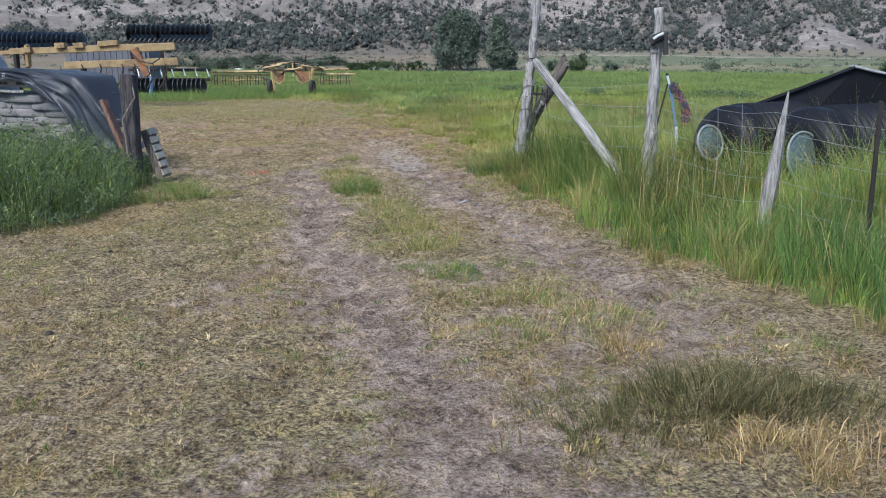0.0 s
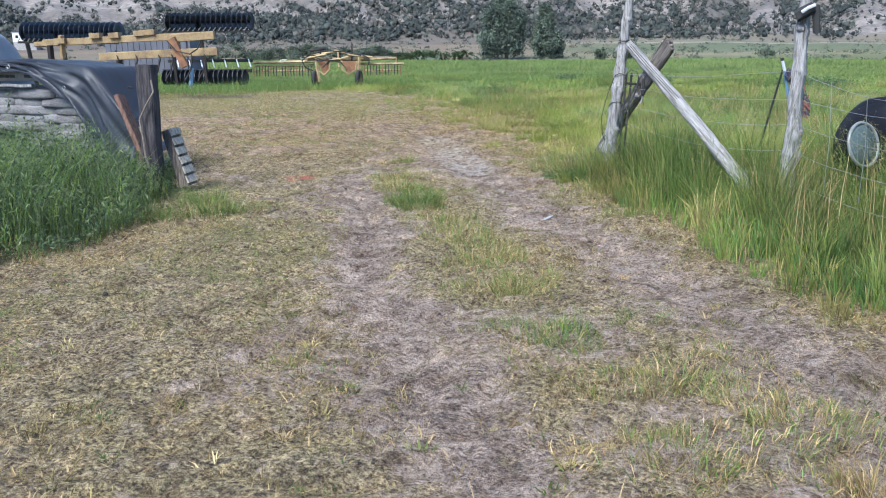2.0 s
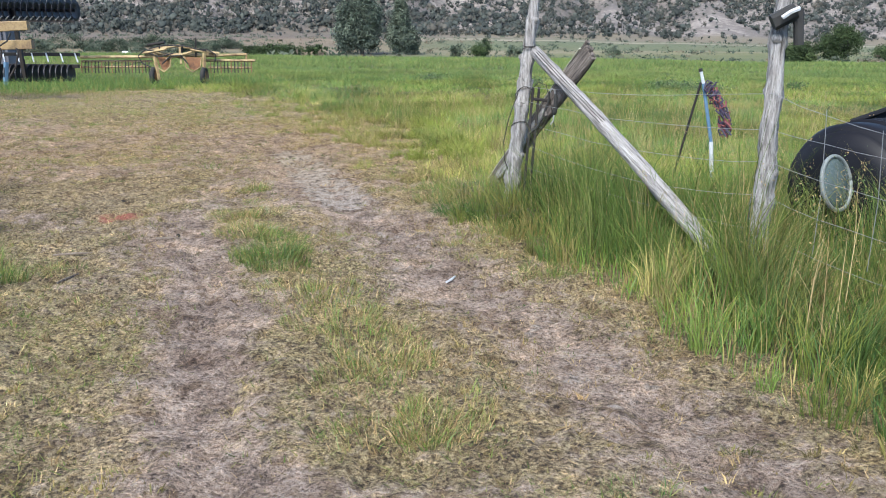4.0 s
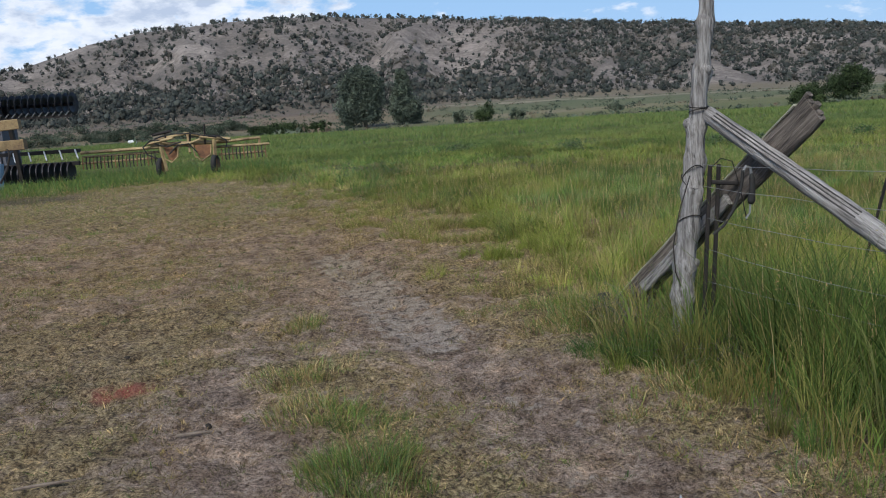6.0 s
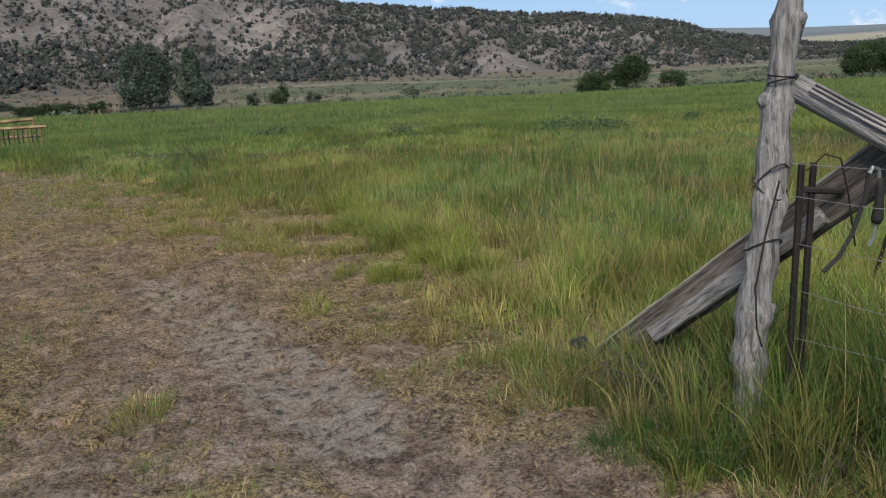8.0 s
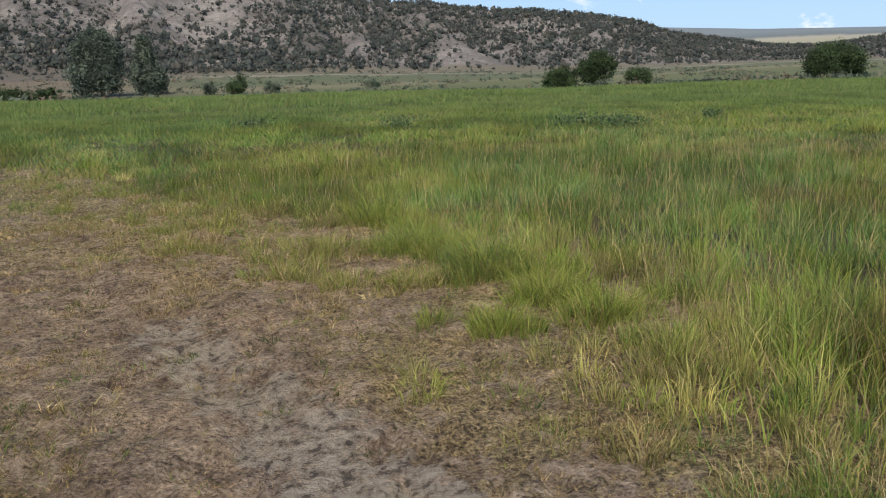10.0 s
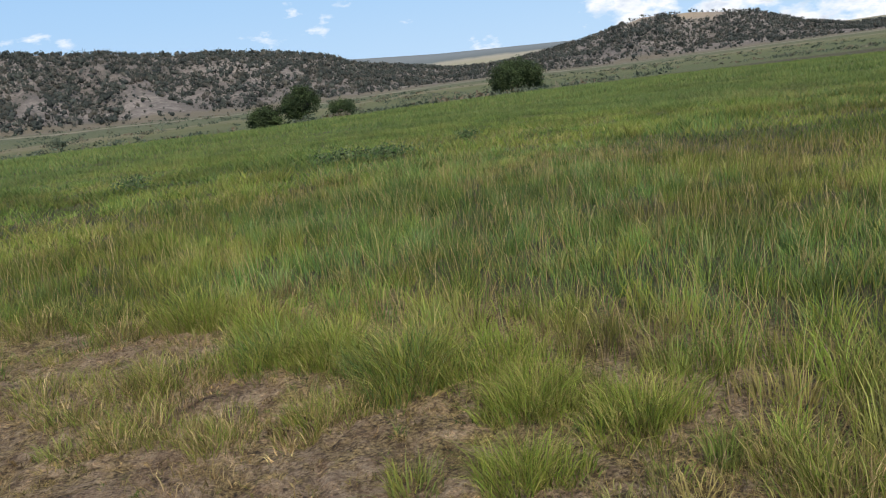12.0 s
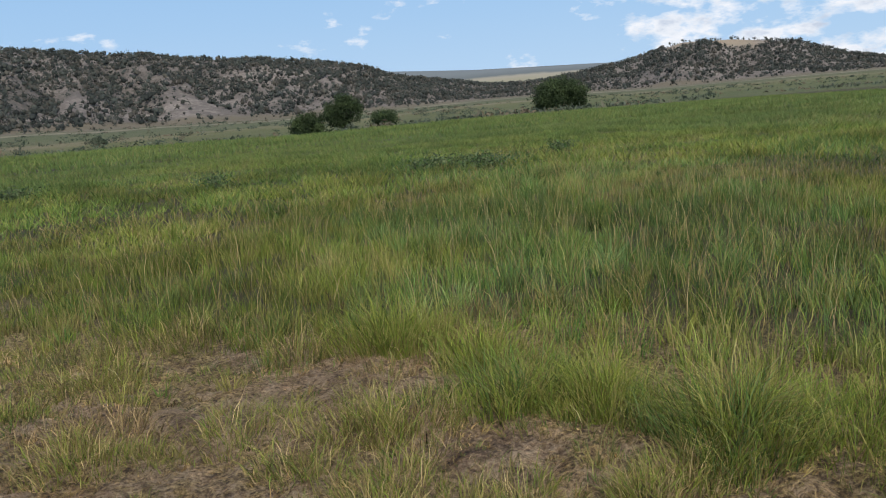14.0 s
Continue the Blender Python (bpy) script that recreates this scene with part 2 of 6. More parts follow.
    shelf = calc(t, "ADD", calc(t, "MULTIPLY", cut.outputs[2], 0.012), calc(t, "MULTIPLY", fractal(t, v, 0.004, 4, 0.6), 0.35))
    mesa = ramp(t, shelf, ((0.5, (0.3, 0.28, 0.2)), (0.6, (0.32, 0.295, 0.235)), (0.66, (0.13, 0.15, 0.155)), (0.8, (0.17, 0.19, 0.2))))
    c = mix(t, attr(t, "dry").outputs["Fac"], c, bare)
    c = mix(t, attr(t, "far").outputs["Fac"], c, mesa)
    c = mix(t, attr(t, "paint").outputs["Fac"], c, (0.5, 0.12, 0.09))
    t.links.new(c, p.inputs["Base Color"])
    relief(t, p, calc(t, "ADD", calc(t, "ADD", fine, straw), calc(t, "ADD", calc(t, "MULTIPLY", mid, 1.5), calc(t, "MULTIPLY", crumbs, 1.2))), 1.0, 0.05)
    return m


# ---- shape helpers ----
rng = np.random.default_rng(7)


def smooth(a, b, x):
    t = np.clip((x - a) / (b - a), 0, 1)
    return t * t * (3 - 2 * t)


LATTICE = np.random.default_rng(3).random((256, 256))


def value_noise(x, y):
    x0, y0 = np.floor(x), np.floor(y)
    fx, fy = x - x0, y - y0
    fx, fy = fx * fx * (3 - 2 * fx), fy * fy * (3 - 2 * fy)
    i, j = x0.astype(int) & 255, y0.astype(int) & 255
    i1, j1 = (i + 1) & 255, (j + 1) & 255
    return (LATTICE[i, j] * (1 - fx) + LATTICE[i1, j] * fx) * (1 - fy) + (LATTICE[i, j1] * (1 - fx) + LATTICE[i1, j1] * fx) * fy


def fbm(x, y, octaves=4):
    total, amp = 0.0, 0.5
    for k in range(octaves):
        total = total + amp * value_noise(x + 17.3 * k, y + 9.1 * k)
        x, y, amp = x * 2.03, y * 2.03, amp / 2
    return total / (1 - 0.5 ** octaves)


def along(points, x, y):
    """Distance from (x, y) to a line through the points."""
    best = np.full(np.shape(x), 1e9)
    for (ax, ay), (bx, by) in zip(points, points[1:]):
        dx, dy = bx - ax, by - ay
        u = np.clip(((x - ax) * dx + (y - ay) * dy) / (dx * dx + dy * dy), 0, 1)
        best = np.minimum(best, np.hypot(x - ax - u * dx, y - ay - u * dy))
    return best


def array_mesh(name, verts, tris, mat, tint=None):
    me = bpy.data.meshes.new(name)
    me.vertices.add(len(verts))
    me.vertices.foreach_set("co", np.ascontiguousarray(verts, dtype=np.float32).ravel())
    me.loops.add(tris.size)
    me.loops.foreach_set("vertex_index", np.ascontiguousarray(tris, dtype=np.int32).ravel())
    me.polygons.add(len(tris))
    me.polygons.foreach_set("loop_start", np.arange(0, tris.size, tris.shape[1], dtype=np.int32))
    if tint is not None:
        a = me.attributes.new("tint", "FLOAT_COLOR", "POINT")
        a.data.foreach_set("color", np.hstack([tint, np.ones((len(tint), 1))]).astype(np.float32).ravel())
    me.materials.append(mat)
    me.update(calc_edges=True)
    return me


ORIGIN = {}


def thing(name, at, label, category, group="", kind=""):
    ob = new(name)
    ob.location = at
    ORIGIN[ob] = Vector(at)
    return tagged(ob, label, category, group, kind)


def part(name, bm, mat, parent, label="", soft=False):
    """Links a bmesh, given in the world's coordinates, as one mesh under its thing."""
    bmesh.ops.translate(bm, vec=-ORIGIN[parent], verts=bm.verts)
    bmesh.ops.recalc_face_normals(bm, faces=bm.faces)
    me = bpy.data.meshes.new(name)
    bm.to_mesh(me)
    bm.free()
    me.materials.append(mat)
    if soft:
        me.polygons.foreach_set("use_smooth", [True] * len(me.polygons))
    ob = new(name, me)
    ob.parent = parent
    ORIGIN[ob] = ORIGIN[parent]
    return tagged(ob, label)


def tube(bm, pts, radii, n=8, rough=0.0, caps=True):
    """A round bar through the points; radii: one, or one a point."""
    pts = [Vector(p) for p in pts]
    if isinstance(radii, (int, float)):
        radii = [radii] * len(pts)
    rings, side = [], None
    for k, p in enumerate(pts):
        d = (pts[min(k + 1, len(pts) - 1)] - pts[max(k - 1, 0)]).normalized()
        if side is None:
            side = d.orthogonal().normalized()
        side = (side - d * side.dot(d)).normalized()
        up = d.cross(side)
        ring = []
        for j in range(n):
            a = 2 * math.pi * j / n
            w = side * math.cos(a) + up * math.sin(a)
            r = radii[k] * (1 + rough * (noise.noise(p * 7 + w * 1.3) + 0.5 * noise.noise(p * 19 + w * 3)))
            ring.append(bm.verts.new(p + w * r))
        rings.append(ring)
    for r0, r1 in zip(rings, rings[1:]):
        for j in range(n):
            bm.faces.new((r0[j], r0[(j + 1) % n], r1[(j + 1) % n], r1[j]))
    if caps:
        bm.faces.new(rings[0][::-1])
        bm.faces.new(rings[-1])
    return bm


def beam(bm, a, b, w, h, up=(0, 0, 1), bevel=0.006, cuts=0, rough=0.0):
    """A squared bar from a to b, w across and h along up, with eased edges."""
    a, b, up = Vector(a), Vector(b), Vector(up)
    d = (b - a).normalized()
    s = d.cross(up).normalized()
    u = s.cross(d)
    ring0 = None
    e = min(bevel, w / 3, h / 3)
    out = [(w / 2, h / 2 - e), (w / 2 - e, h / 2), (-w / 2 + e, h / 2), (-w / 2, h / 2 - e),
           (-w / 2, -h / 2 + e), (-w / 2 + e, -h / 2), (w / 2 - e, -h / 2), (w / 2, -h / 2 + e)]
    for k in range(cuts + 2):
        c = a.lerp(b, k / (cuts + 1))
        ring = []
        for x, y in out:
            q = c + s * x + u * y
            ring.append(bm.verts.new(q + (s * noise.noise(q * 5) + u * noise.noise(q * 5 + Vector((9, 0, 0)))) * rough))
        if ring0:
            for j in range(8):
                bm.faces.new((ring0[j], ring0[(j + 1) % 8], ring[(j + 1) % 8], ring[j]))
        else:
            bm.faces.new(ring[::-1])
        ring0 = ring
    bm.faces.new(ring0)
    return bm


def along_grain(ob, a, b):
    """Turns a part's own axes so that its z runs from a to b, for the wood grain."""
    turn = (Vector(b) - Vector(a)).to_track_quat("Z", "Y").to_matrix().to_4x4()
    ob.data.transform(turn.inverted())
    ob.matrix_local = turn
    return ob


def curve_points(a, b, sag, n=10):
    a, b = Vector(a), Vector(b)
    return [a.lerp(b, k / n) - Vector((0, 0, sag * 4 * (k / n) * (1 - k / n))) for k in range(n + 1)]


# ---- the lie of the land ----
EDGE_Y = (0, 6, 8.05, 9.16, 10.06, 11.9, 12.96, 13.6, 14.5, 16.7, 17.4, 18.2, 19.2, 20.2, 21, 22, 25.4, 28, 30, 31.5)
EDGE_X = (5.6, 4.75, 3.9, 3.02, 2.46, 1.82, 1.22, 0.98, 0.63, 0.5, 0.95, 0.65, 0.2, 0.0, -1.3, -2.0, -3.6, -6, -9.5, -40)
LEFT_RUT = ((2.1, 4.8), (1.5, 6.58), (0.94, 7.64), (0.68, 8.2), (0.21, 9.13), (-0.02, 9.6), (-0.34, 10.7), (-0.7, 12), (-1.4, 13.6))
RIGHT_RUT = ((2.9, 7.6), (2.17, 9.23), (1.84, 9.9), (1.5, 10.9), (1.0, 11.6), (0.3, 13.3), (-0.25, 14.6), (-0.8, 15.9), (-1.35, 17.4), (-2.2, 19))
MUD = ((-0.1, 14.3), (-0.55, 15.4), (-0.85, 16.2), (-1.35, 17.6))
SKY_AZ = (-180, -60, -38, -31, -28, -24, -21, -16, -11, -3.5, 5, 10, 15, 20, 23.4, 25, 26.8, 28.4, 30.8, 34.5, 37, 39.5, 43.6, 47, 50, 54, 56.5, 59, 70, 180)
SKY_EL = (1.5, 3.0, 3.5, 3.1, 3.3, 4.6, 5.2, 5.6, 5.7, 5.2, 4.4, 3.9, 3.35, 2.95, 2.62, 2.3, 2.0, 1.4, 1.0, 0.4, 0.3, 0.55, 1.2, 2.1, 2.06, 1.6, 0.7, 0.2, 0.15, 1.5)
CX, CY = 0.0, 10.0


def tall_depth(x, y):
    """How far inside the uncut field a place lies, in metres."""
    return x - np.interp(y, EDGE_Y, EDGE_X) + 0.7 * (fbm(x * 1.7, y * 1.7) - 0.5)


def field_end(az):
    return np.interp(az, (-60, -20, 0, 20, 30, 45, 70), (60, 66, 66, 62, 75, 115, 170))


def hill_span(az):
    """Distance of the hills' foot and of their crest along a bearing."""
    foot = np.interp(az, (-60, -20, 10, 25, 35, 45, 60, 90), (330, 330, 360, 420, 600, 560, 700, 500))
    foot = foot * (1 + 0.12 * (fbm(az * 0.13 + 40, az * 0.0) - 0.5))
    return foot, foot + np.interp(az, (-60, 0, 30, 40, 60), (330, 330, 260, 300, 250))


def land(x, y):
    """Height of the land, and how much of it is valley floor, hillside and dry summit."""
    dx, dy = x - CX, y - CY
    r, az = np.hypot(dx, dy), np.degrees(np.arctan2(dx, dy))
    near = 1 - smooth(20, 45, r)
    z = near * (0.05 * (fbm(x * 0.5, y * 0.5) - 0.5) + 0.05 * (fbm(x * 2.3, y * 2.3) - 0.5) + 0.025 * (fbm(x * 9, y * 9, 3) - 0.5))
    trodden = near * (1 - smooth(0.2, 0.9, tall_depth(x, y)))
    z -= trodden * 0.03 * smooth(0.52, 0.68, fbm(x * 6.5 + 31, y * 6.5, 3)) + trodden * 0.016 * smooth(0.55, 0.7, fbm(x * 15 + 7, y * 15, 2))
    z -= 0.03 * np.exp(-(along(LEFT_RUT, x, y) / 0.2) ** 2) + 0.04 * np.exp(-(along(RIGHT_RUT, x, y) / 0.25) ** 2)
    fe = field_end(az)
    fall = np.interp(az, (-60, -25, -8, 30, 50, 75), (0.002, 0.004, 0.012, 0.015, 0.017, 0.014))
    z -= fall * (np.clip(r, 20, fe + 20) - 20)
    deep = np.maximum(np.interp(az, (-60, 25, 45, 70), (4.2, 4.4, 4.0, 3.2)) - fall * fe, 0.6)
    z -= deep * smooth(fe - 12, fe + 120, r)
    base, ridge = hill_span(az)
    top = 1.5 + ridge * np.tan(np.radians(np.interp(az, SKY_AZ, SKY_EL)))
    z += np.interp(az, (-60, 0, 20, 45, 60), (4.5, 3.4, 0.6, 0.4, 1.2)) * smooth(fe + 100, base, r)
    s = np.clip((r - base) / (ridge - base), 0, 1)
    gully = fbm(az * 0.35 + 3 * fbm(x * 0.006, y * 0.006), r * 0.004, 4) - 0.5
    rise = (s * s * (3 - 2 * s)) * 0.45 + s * 0.55
    z = z + (top - z) * rise + gully * 26 * (s * (1 - s) * 4) * smooth(0, 40, top)
    z += 6 * (fbm(x * 0.02, y * 0.02) - 0.5) * smooth(0.02, 0.2, s) * (1 - smooth(0.6, 1, s))
    past = np.clip(r - ridge, 0, None)
    mesa = (2600 * np.tan(np.radians(np.interp(az, (15, 24, 28, 34, 42, 52, 58, 66), (1.2, 1.9, 1.7, 1.4, 1.25, 0.9, 0.4, 0.6))))) * smooth(2200, 2500, r)
    z = np.where(past > 0, np.maximum(top - past * 0.012, mesa), z)
    valley = smooth(fe - 3, fe + 4, r + 8 * (fbm(x * 0.05, y * 0.05) - 0.5))
    return z, valley, smooth(0.0, 0.07, s + 0.1 * (fbm(x * 0.02, y * 0.02) - 0.5) - 0.03), smooth(2000, 2150, r) + smooth(45, 47.5, az) * (1 - smooth(50, 53, az)) * smooth(0.7, 0.85, s) * (past <= 0)


def level(x, y):
    return land(np.array([float(x)]), np.array([float(y)]))[0][0]


def build_ground():
    rings = [0.0004, 0.05]
    while rings[-1] < 4600:
        rings.append(rings[-1] + 0.07 + max(0.0, 0.0145 * (rings[-1] - 10.5)))
    rings = np.array(rings)
    # the bearing steps are finer ahead than behind
    az = np.radians(np.concatenate([np.arange(-60, 75, 0.36), np.arange(75, 300, 2.5)]))
    R, A = np.meshgrid(rings, az, indexing="ij")
    x, y = CX + R * np.sin(A), CY + R * np.cos(A)
    z, valley, hill, dry = land(x, y)
    nr, na = R.shape
    idx = np.arange(nr * na).reshape(nr, na)
    nxt = np.roll(idx, -1, axis=1)
    quads = np.stack([idx[:-1], idx[1:], nxt[1:], nxt[:-1]], axis=-1).reshape(-1, 4)
    me = array_mesh("ground", np.stack([x, y, z], -1).reshape(-1, 3), quads, ground_material())
    inside = tall_depth(x, y)
    late = smooth(13.5, 15.5, y)
    green = smooth(-0.1 + 0.5 * late, 0.9 + 1.4 * late, inside)
    ruts = np.maximum(np.exp(-(along(LEFT_RUT, x, y) / 0.3) ** 2), 0.9 * np.exp(-(along(RIGHT_RUT, x, y) / 0.42) ** 2))
    patch = smooth(0.5, 0.66, fbm(x * 0.9 + 5, y * 0.9))
    dirt = np.clip(0.18 + 0.3 * smooth(15, 17.5, y) * (1 - smooth(21, 23, y)) + 0.75 * ruts + 0.4 * patch - 0.3 * smooth(19, 24, y), 0, 1) * (1 - green)
    mud = np.exp(-(along(MUD, x, y) / 0.34) ** 4) * 0.8
    mud = np.maximum(mud, 0.34 * np.exp(-(along(RIGHT_RUT, x, y) / 0.34) ** 4))
    mud = np.maximum(mud, 0.2 * np.exp(-(along(LEFT_RUT, x, y) / 0.22) ** 4))
    paint = 0.75 * np.exp(-(((x + 1.93) / 0.2) ** 2 + ((y - 13.45) / 0.14) ** 2) ** 2) * smooth(0.3, 0.55, fbm(x * 14, y * 14))
    bearing, reach = np.degrees(A), R
    foot, _ = hill_span(bearing)
    band = np.clip((reach - field_end(bearing)) / (foot - field_end(bearing)), 0, 1.2) + 0.1 * (fbm(x * 0.012, y * 0.05 + 60) - 0.5)
    for name, values in (("band", band), ("east", smooth(-9, 1, bearing + 6 * (fbm(x * 0.02, y * 0.02) - 0.5))), ("green", green), ("dirt", dirt), ("mud", mud), ("valley", valley), ("hill", hill), ("dry", dry), ("paint", paint), ("far", smooth(2000, 2150, R)), ("umber", smooth(13.5, 17, y) * (1 - smooth(20, 24, y)))):
        a = me.attributes.new(name, "FLOAT", "POINT")
        a.data.foreach_set("value", values.astype(np.float32).ravel())
    me.polygons.foreach_set("use_smooth", [True] * len(me.polygons))
    tagged(new("ground", me), "dry trodden farm track, grass field and scrubby hills", "ground", kind="structure")


build_ground()


# ---- grass ----
GREENS = np.array(((0.13, 0.19, 0.038), (0.1, 0.16, 0.034), (0.17, 0.21, 0.046), (0.085, 0.135, 0.036), (0.24, 0.225, 0.075))) * (1.03, 1.08, 1.18)
EMERALD = np.array(((0.09, 0.155, 0.04), (0.12, 0.185, 0.046), (0.075, 0.13, 0.038), (0.16, 0.21, 0.075))) * (1.03, 1.08, 1.18)
LIME = np.array(((0.175, 0.225, 0.038), (0.215, 0.24, 0.045), (0.14, 0.195, 0.036), (0.26, 0.25, 0.075))) * (1.0, 0.98, 1.05)
STRAW = np.array(((0.36, 0.3, 0.125), (0.29, 0.235, 0.09), (0.25, 0.22, 0.075), (0.21, 0.155, 0.075)))
DRIES = np.array(((0.36, 0.275, 0.14), (0.24, 0.175, 0.09), (0.48, 0.39, 0.22), (0.2, 0.16, 0.075), (0.21, 0.19, 0.075))) * (1.08, 1.0, 0.95)
DARKS = np.array(((0.075, 0.08, 0.032), (0.1, 0.098, 0.04), (0.15, 0.125, 0.06), (0.06, 0.065, 0.028), (0.26, 0.21, 0.115)))
WEEDS = np.array(((0.078, 0.108, 0.054), (0.1, 0.135, 0.064), (0.055, 0.08, 0.042), (0.14, 0.17, 0.08)))


def blades(name, x, y, h, w, tint, label, lean=0.45, steps=2, out=None, droop=0.5):
    """Tapered, arching blades as one mesh; out: the bearing in which each one leans; steps: cuts along a blade."""
    n = len(x)
    z = land(x, y)[0] - 0.01
    face = rng.random(n) * 2 * np.pi
    tip = rng.random(n) * 2 * np.pi if out is None else out
    k = lean * (0.2 + 1.1 * rng.random(n)) * h
    bend = droop * rng.random(n)
    side = np.stack([np.cos(face) * w / 2, np.sin(face) * w / 2, 0 * x], -1)
    base = np.stack([x, y, z], -1)

    def spot(u):
        rise = h * (u - 0.25 * lean * u * u - bend * 0.55 * max(0.0, u - 0.5) ** 2 * 2)
        return base + np.stack([np.cos(tip) * k * u ** 1.7, np.sin(tip) * k * u ** 1.7, rise], -1)

    cuts = {1: ((0.0, 1.0),), 2: ((0.0, 1.0), (0.55, 0.8)), 3: ((0.0, 0.8), (0.4, 1.0), (0.75, 0.7))}[steps]
    rows, tri = [], []
    for u, wide in cuts:
        rows += [spot(u) - side * wide, spot(u) + side * wide]
    rows.append(spot(1.0))
    for j in range(len(cuts) - 1):
        tri += [(2 * j, 2 * j + 1, 2 * j + 3), (2 * j, 2 * j + 3, 2 * j + 2)]
    last = 2 * len(cuts)
    tri.append((last - 2, last - 1, last))
    verts = np.stack(rows, 1)
    # shade low in the grass put into the tint: darker roots, lighter tips
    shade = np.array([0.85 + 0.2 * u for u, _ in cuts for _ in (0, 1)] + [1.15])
    m = verts.shape[1]
    tris = (np.arange(n)[:, None, None] * m + np.array(tri)[None]).reshape(-1, 3)
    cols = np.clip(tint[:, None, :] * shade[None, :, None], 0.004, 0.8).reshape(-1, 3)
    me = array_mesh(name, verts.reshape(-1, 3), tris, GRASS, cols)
    return tagged(new(name, me), label, "grass", kind="stuff")


def sheaves(name, cx, cy, high, radius, per, w, tint, label, lean=0.7, steps=3, mixed=0.35, single=None):
    """Tussocks: each a sheaf of blades that spread from one root, with a colour and height of its own."""
    at = np.repeat(np.arange(len(cx)), per)
    a, q = rng.random(len(at)) * 2 * np.pi, np.sqrt(rng.random(len(at)))
    c = tint[at] * (1 - mixed) + (single if single is not None else tint[rng.permutation(len(cx))][at]) * mixed
    c = c * (1 + 0.22 * rng.standard_normal((len(at), 1)))
    hh = high[at] * (1.1 - 0.45 * q) * (0.45 + 0.75 * rng.random(len(at)))
    return blades(name, cx[at] + np.cos(a) * q * radius[at], cy[at] + np.sin(a) * q * radius[at], hh, w * (0.55 + 0.9 * rng.random(len(at))), c, label, lean, steps, a + 0.7 * rng.standard_normal(len(at)))


def scatter(x0, x1, y0, y1, density):
    n = int((x1 - x0) * (y1 - y0) * density)
    return x0 + rng.random(n) * (x1 - x0), y0 + rng.random(n) * (y1 - y0)


def pick(colours, n, jitter=0.15):
    return colours[rng.integers(0, len(colours), n)] * (1 + jitter * rng.standard_normal((n, 1)))


def field_height(x, y, d):
    fence = 1 - smooth(12.9, 14.6, y)
    lush = smooth(0.3, 0.62, fbm(x * 0.35 + 3, y * 0.35 + 8))
    clump = smooth(0.3, 0.7, fbm(x * 1.6 + 70, y * 1.6, 3))
    reach = np.clip((d + 0.5 * clump * (1 - fence)) / (1.0 + 0.45 * (1 - fence)), 0, 1)
    bank = 0.34 * np.exp(-((x - 2.5) / 0.4) ** 2 - ((y - 11.1) / 0.6) ** 2)
    bank += 0.26 * np.exp(-((x - 1.6) / 0.5) ** 2 - ((y - 13.75) / 0.6) ** 2)
    return (0.06 + bank + (0.06 + 0.11 * lush + 0.1 * clump + (0.16 + 0.34 * clump) * fence) * reach) * (0.6 + 0.75 * rng.random(len(x)))


def field_tint(x, y, d):
    """Soft patches of emerald, lime and straw, with a straw-coloured margin."""
    n = len(x)
    r = np.hypot(x, y - 10)
    far, fence = smooth(18, 34, r), 1 - smooth(13.6, 15.5, y)
    c = pick(GREENS[:3], n, 0.14)
    g, l = fbm(x * 0.33 + 30, y * 0.33), fbm(x * 0.55 + 12, y * 0.55 + 5)
    edge = (1 - smooth(0.2, 1.9, d)) * smooth(13, 16, y) + 0.45 * (1 - smooth(0.05, 0.5, d)) * fence
    roll = rng.random(n)
    green = roll < (0.04 + 0.62 * smooth(0.4, 0.64, g) + 0.12 * fence) * (1 - edge)
    c[green] = pick(EMERALD, green.sum(), 0.14)
    lime = ~green & (rng.random(n) < (0.8 * smooth(0.36, 0.62, l) + 0.3) * (1 - 0.75 * fence) * (1 - 0.5 * far))
    c[lime] = pick(LIME, lime.sum(), 0.14)
    dry = rng.random(n) < np.clip(0.05 + 0.3 * smooth(0.5, 0.68, fbm(x * 0.5, y * 0.5 + 40)) * (1 - fence) + 0.4 * edge, 0, 0.8)
    c[dry] = pick(STRAW, dry.sum(), 0.12)
    c *= (1 - 0.12 * fence)[:, None]
    c *= (0.7 + 0.6 * smooth(0.34, 0.64, fbm(x * 0.95 + 8, y * 0.95 + 3)))[:, None]
    mean = np.array((0.135, 0.185, 0.062)) * (0.65 + 0.7 * l)[:, None]
    return c * (1 - 0.6 * far)[:, None] + mean * (0.6 * far)[:, None]


def grow_field(name, x, y, w, steps, label, keep=1.0, taller=1.0, lean=0.6):
    d = tall_depth(x, y)
    ok = (d > 0) & (rng.random(len(x)) < keep * (0.3 + 0.7 * smooth(0.0, 1.6, d + 1.2 * (1 - smooth(14, 16, y)))))
    bar = (0.55 - 0.45 * smooth(0.0, 1.1, d)) * smooth(14, 16, y)
    ok &= rng.random(len(x)) < 0.12 + 0.88 * smooth(bar - 0.05, bar + 0.07, fbm(x * 1.6 + 70, y * 1.6, 3))
    az = np.degrees(np.arctan2(x - CX, y - CY))
    ok &= np.hypot(x - CX, y - CY) < field_end(az) + 3
    x, y, d = x[ok], y[ok], d[ok]
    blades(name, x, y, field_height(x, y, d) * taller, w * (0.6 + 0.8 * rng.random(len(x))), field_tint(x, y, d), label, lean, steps)


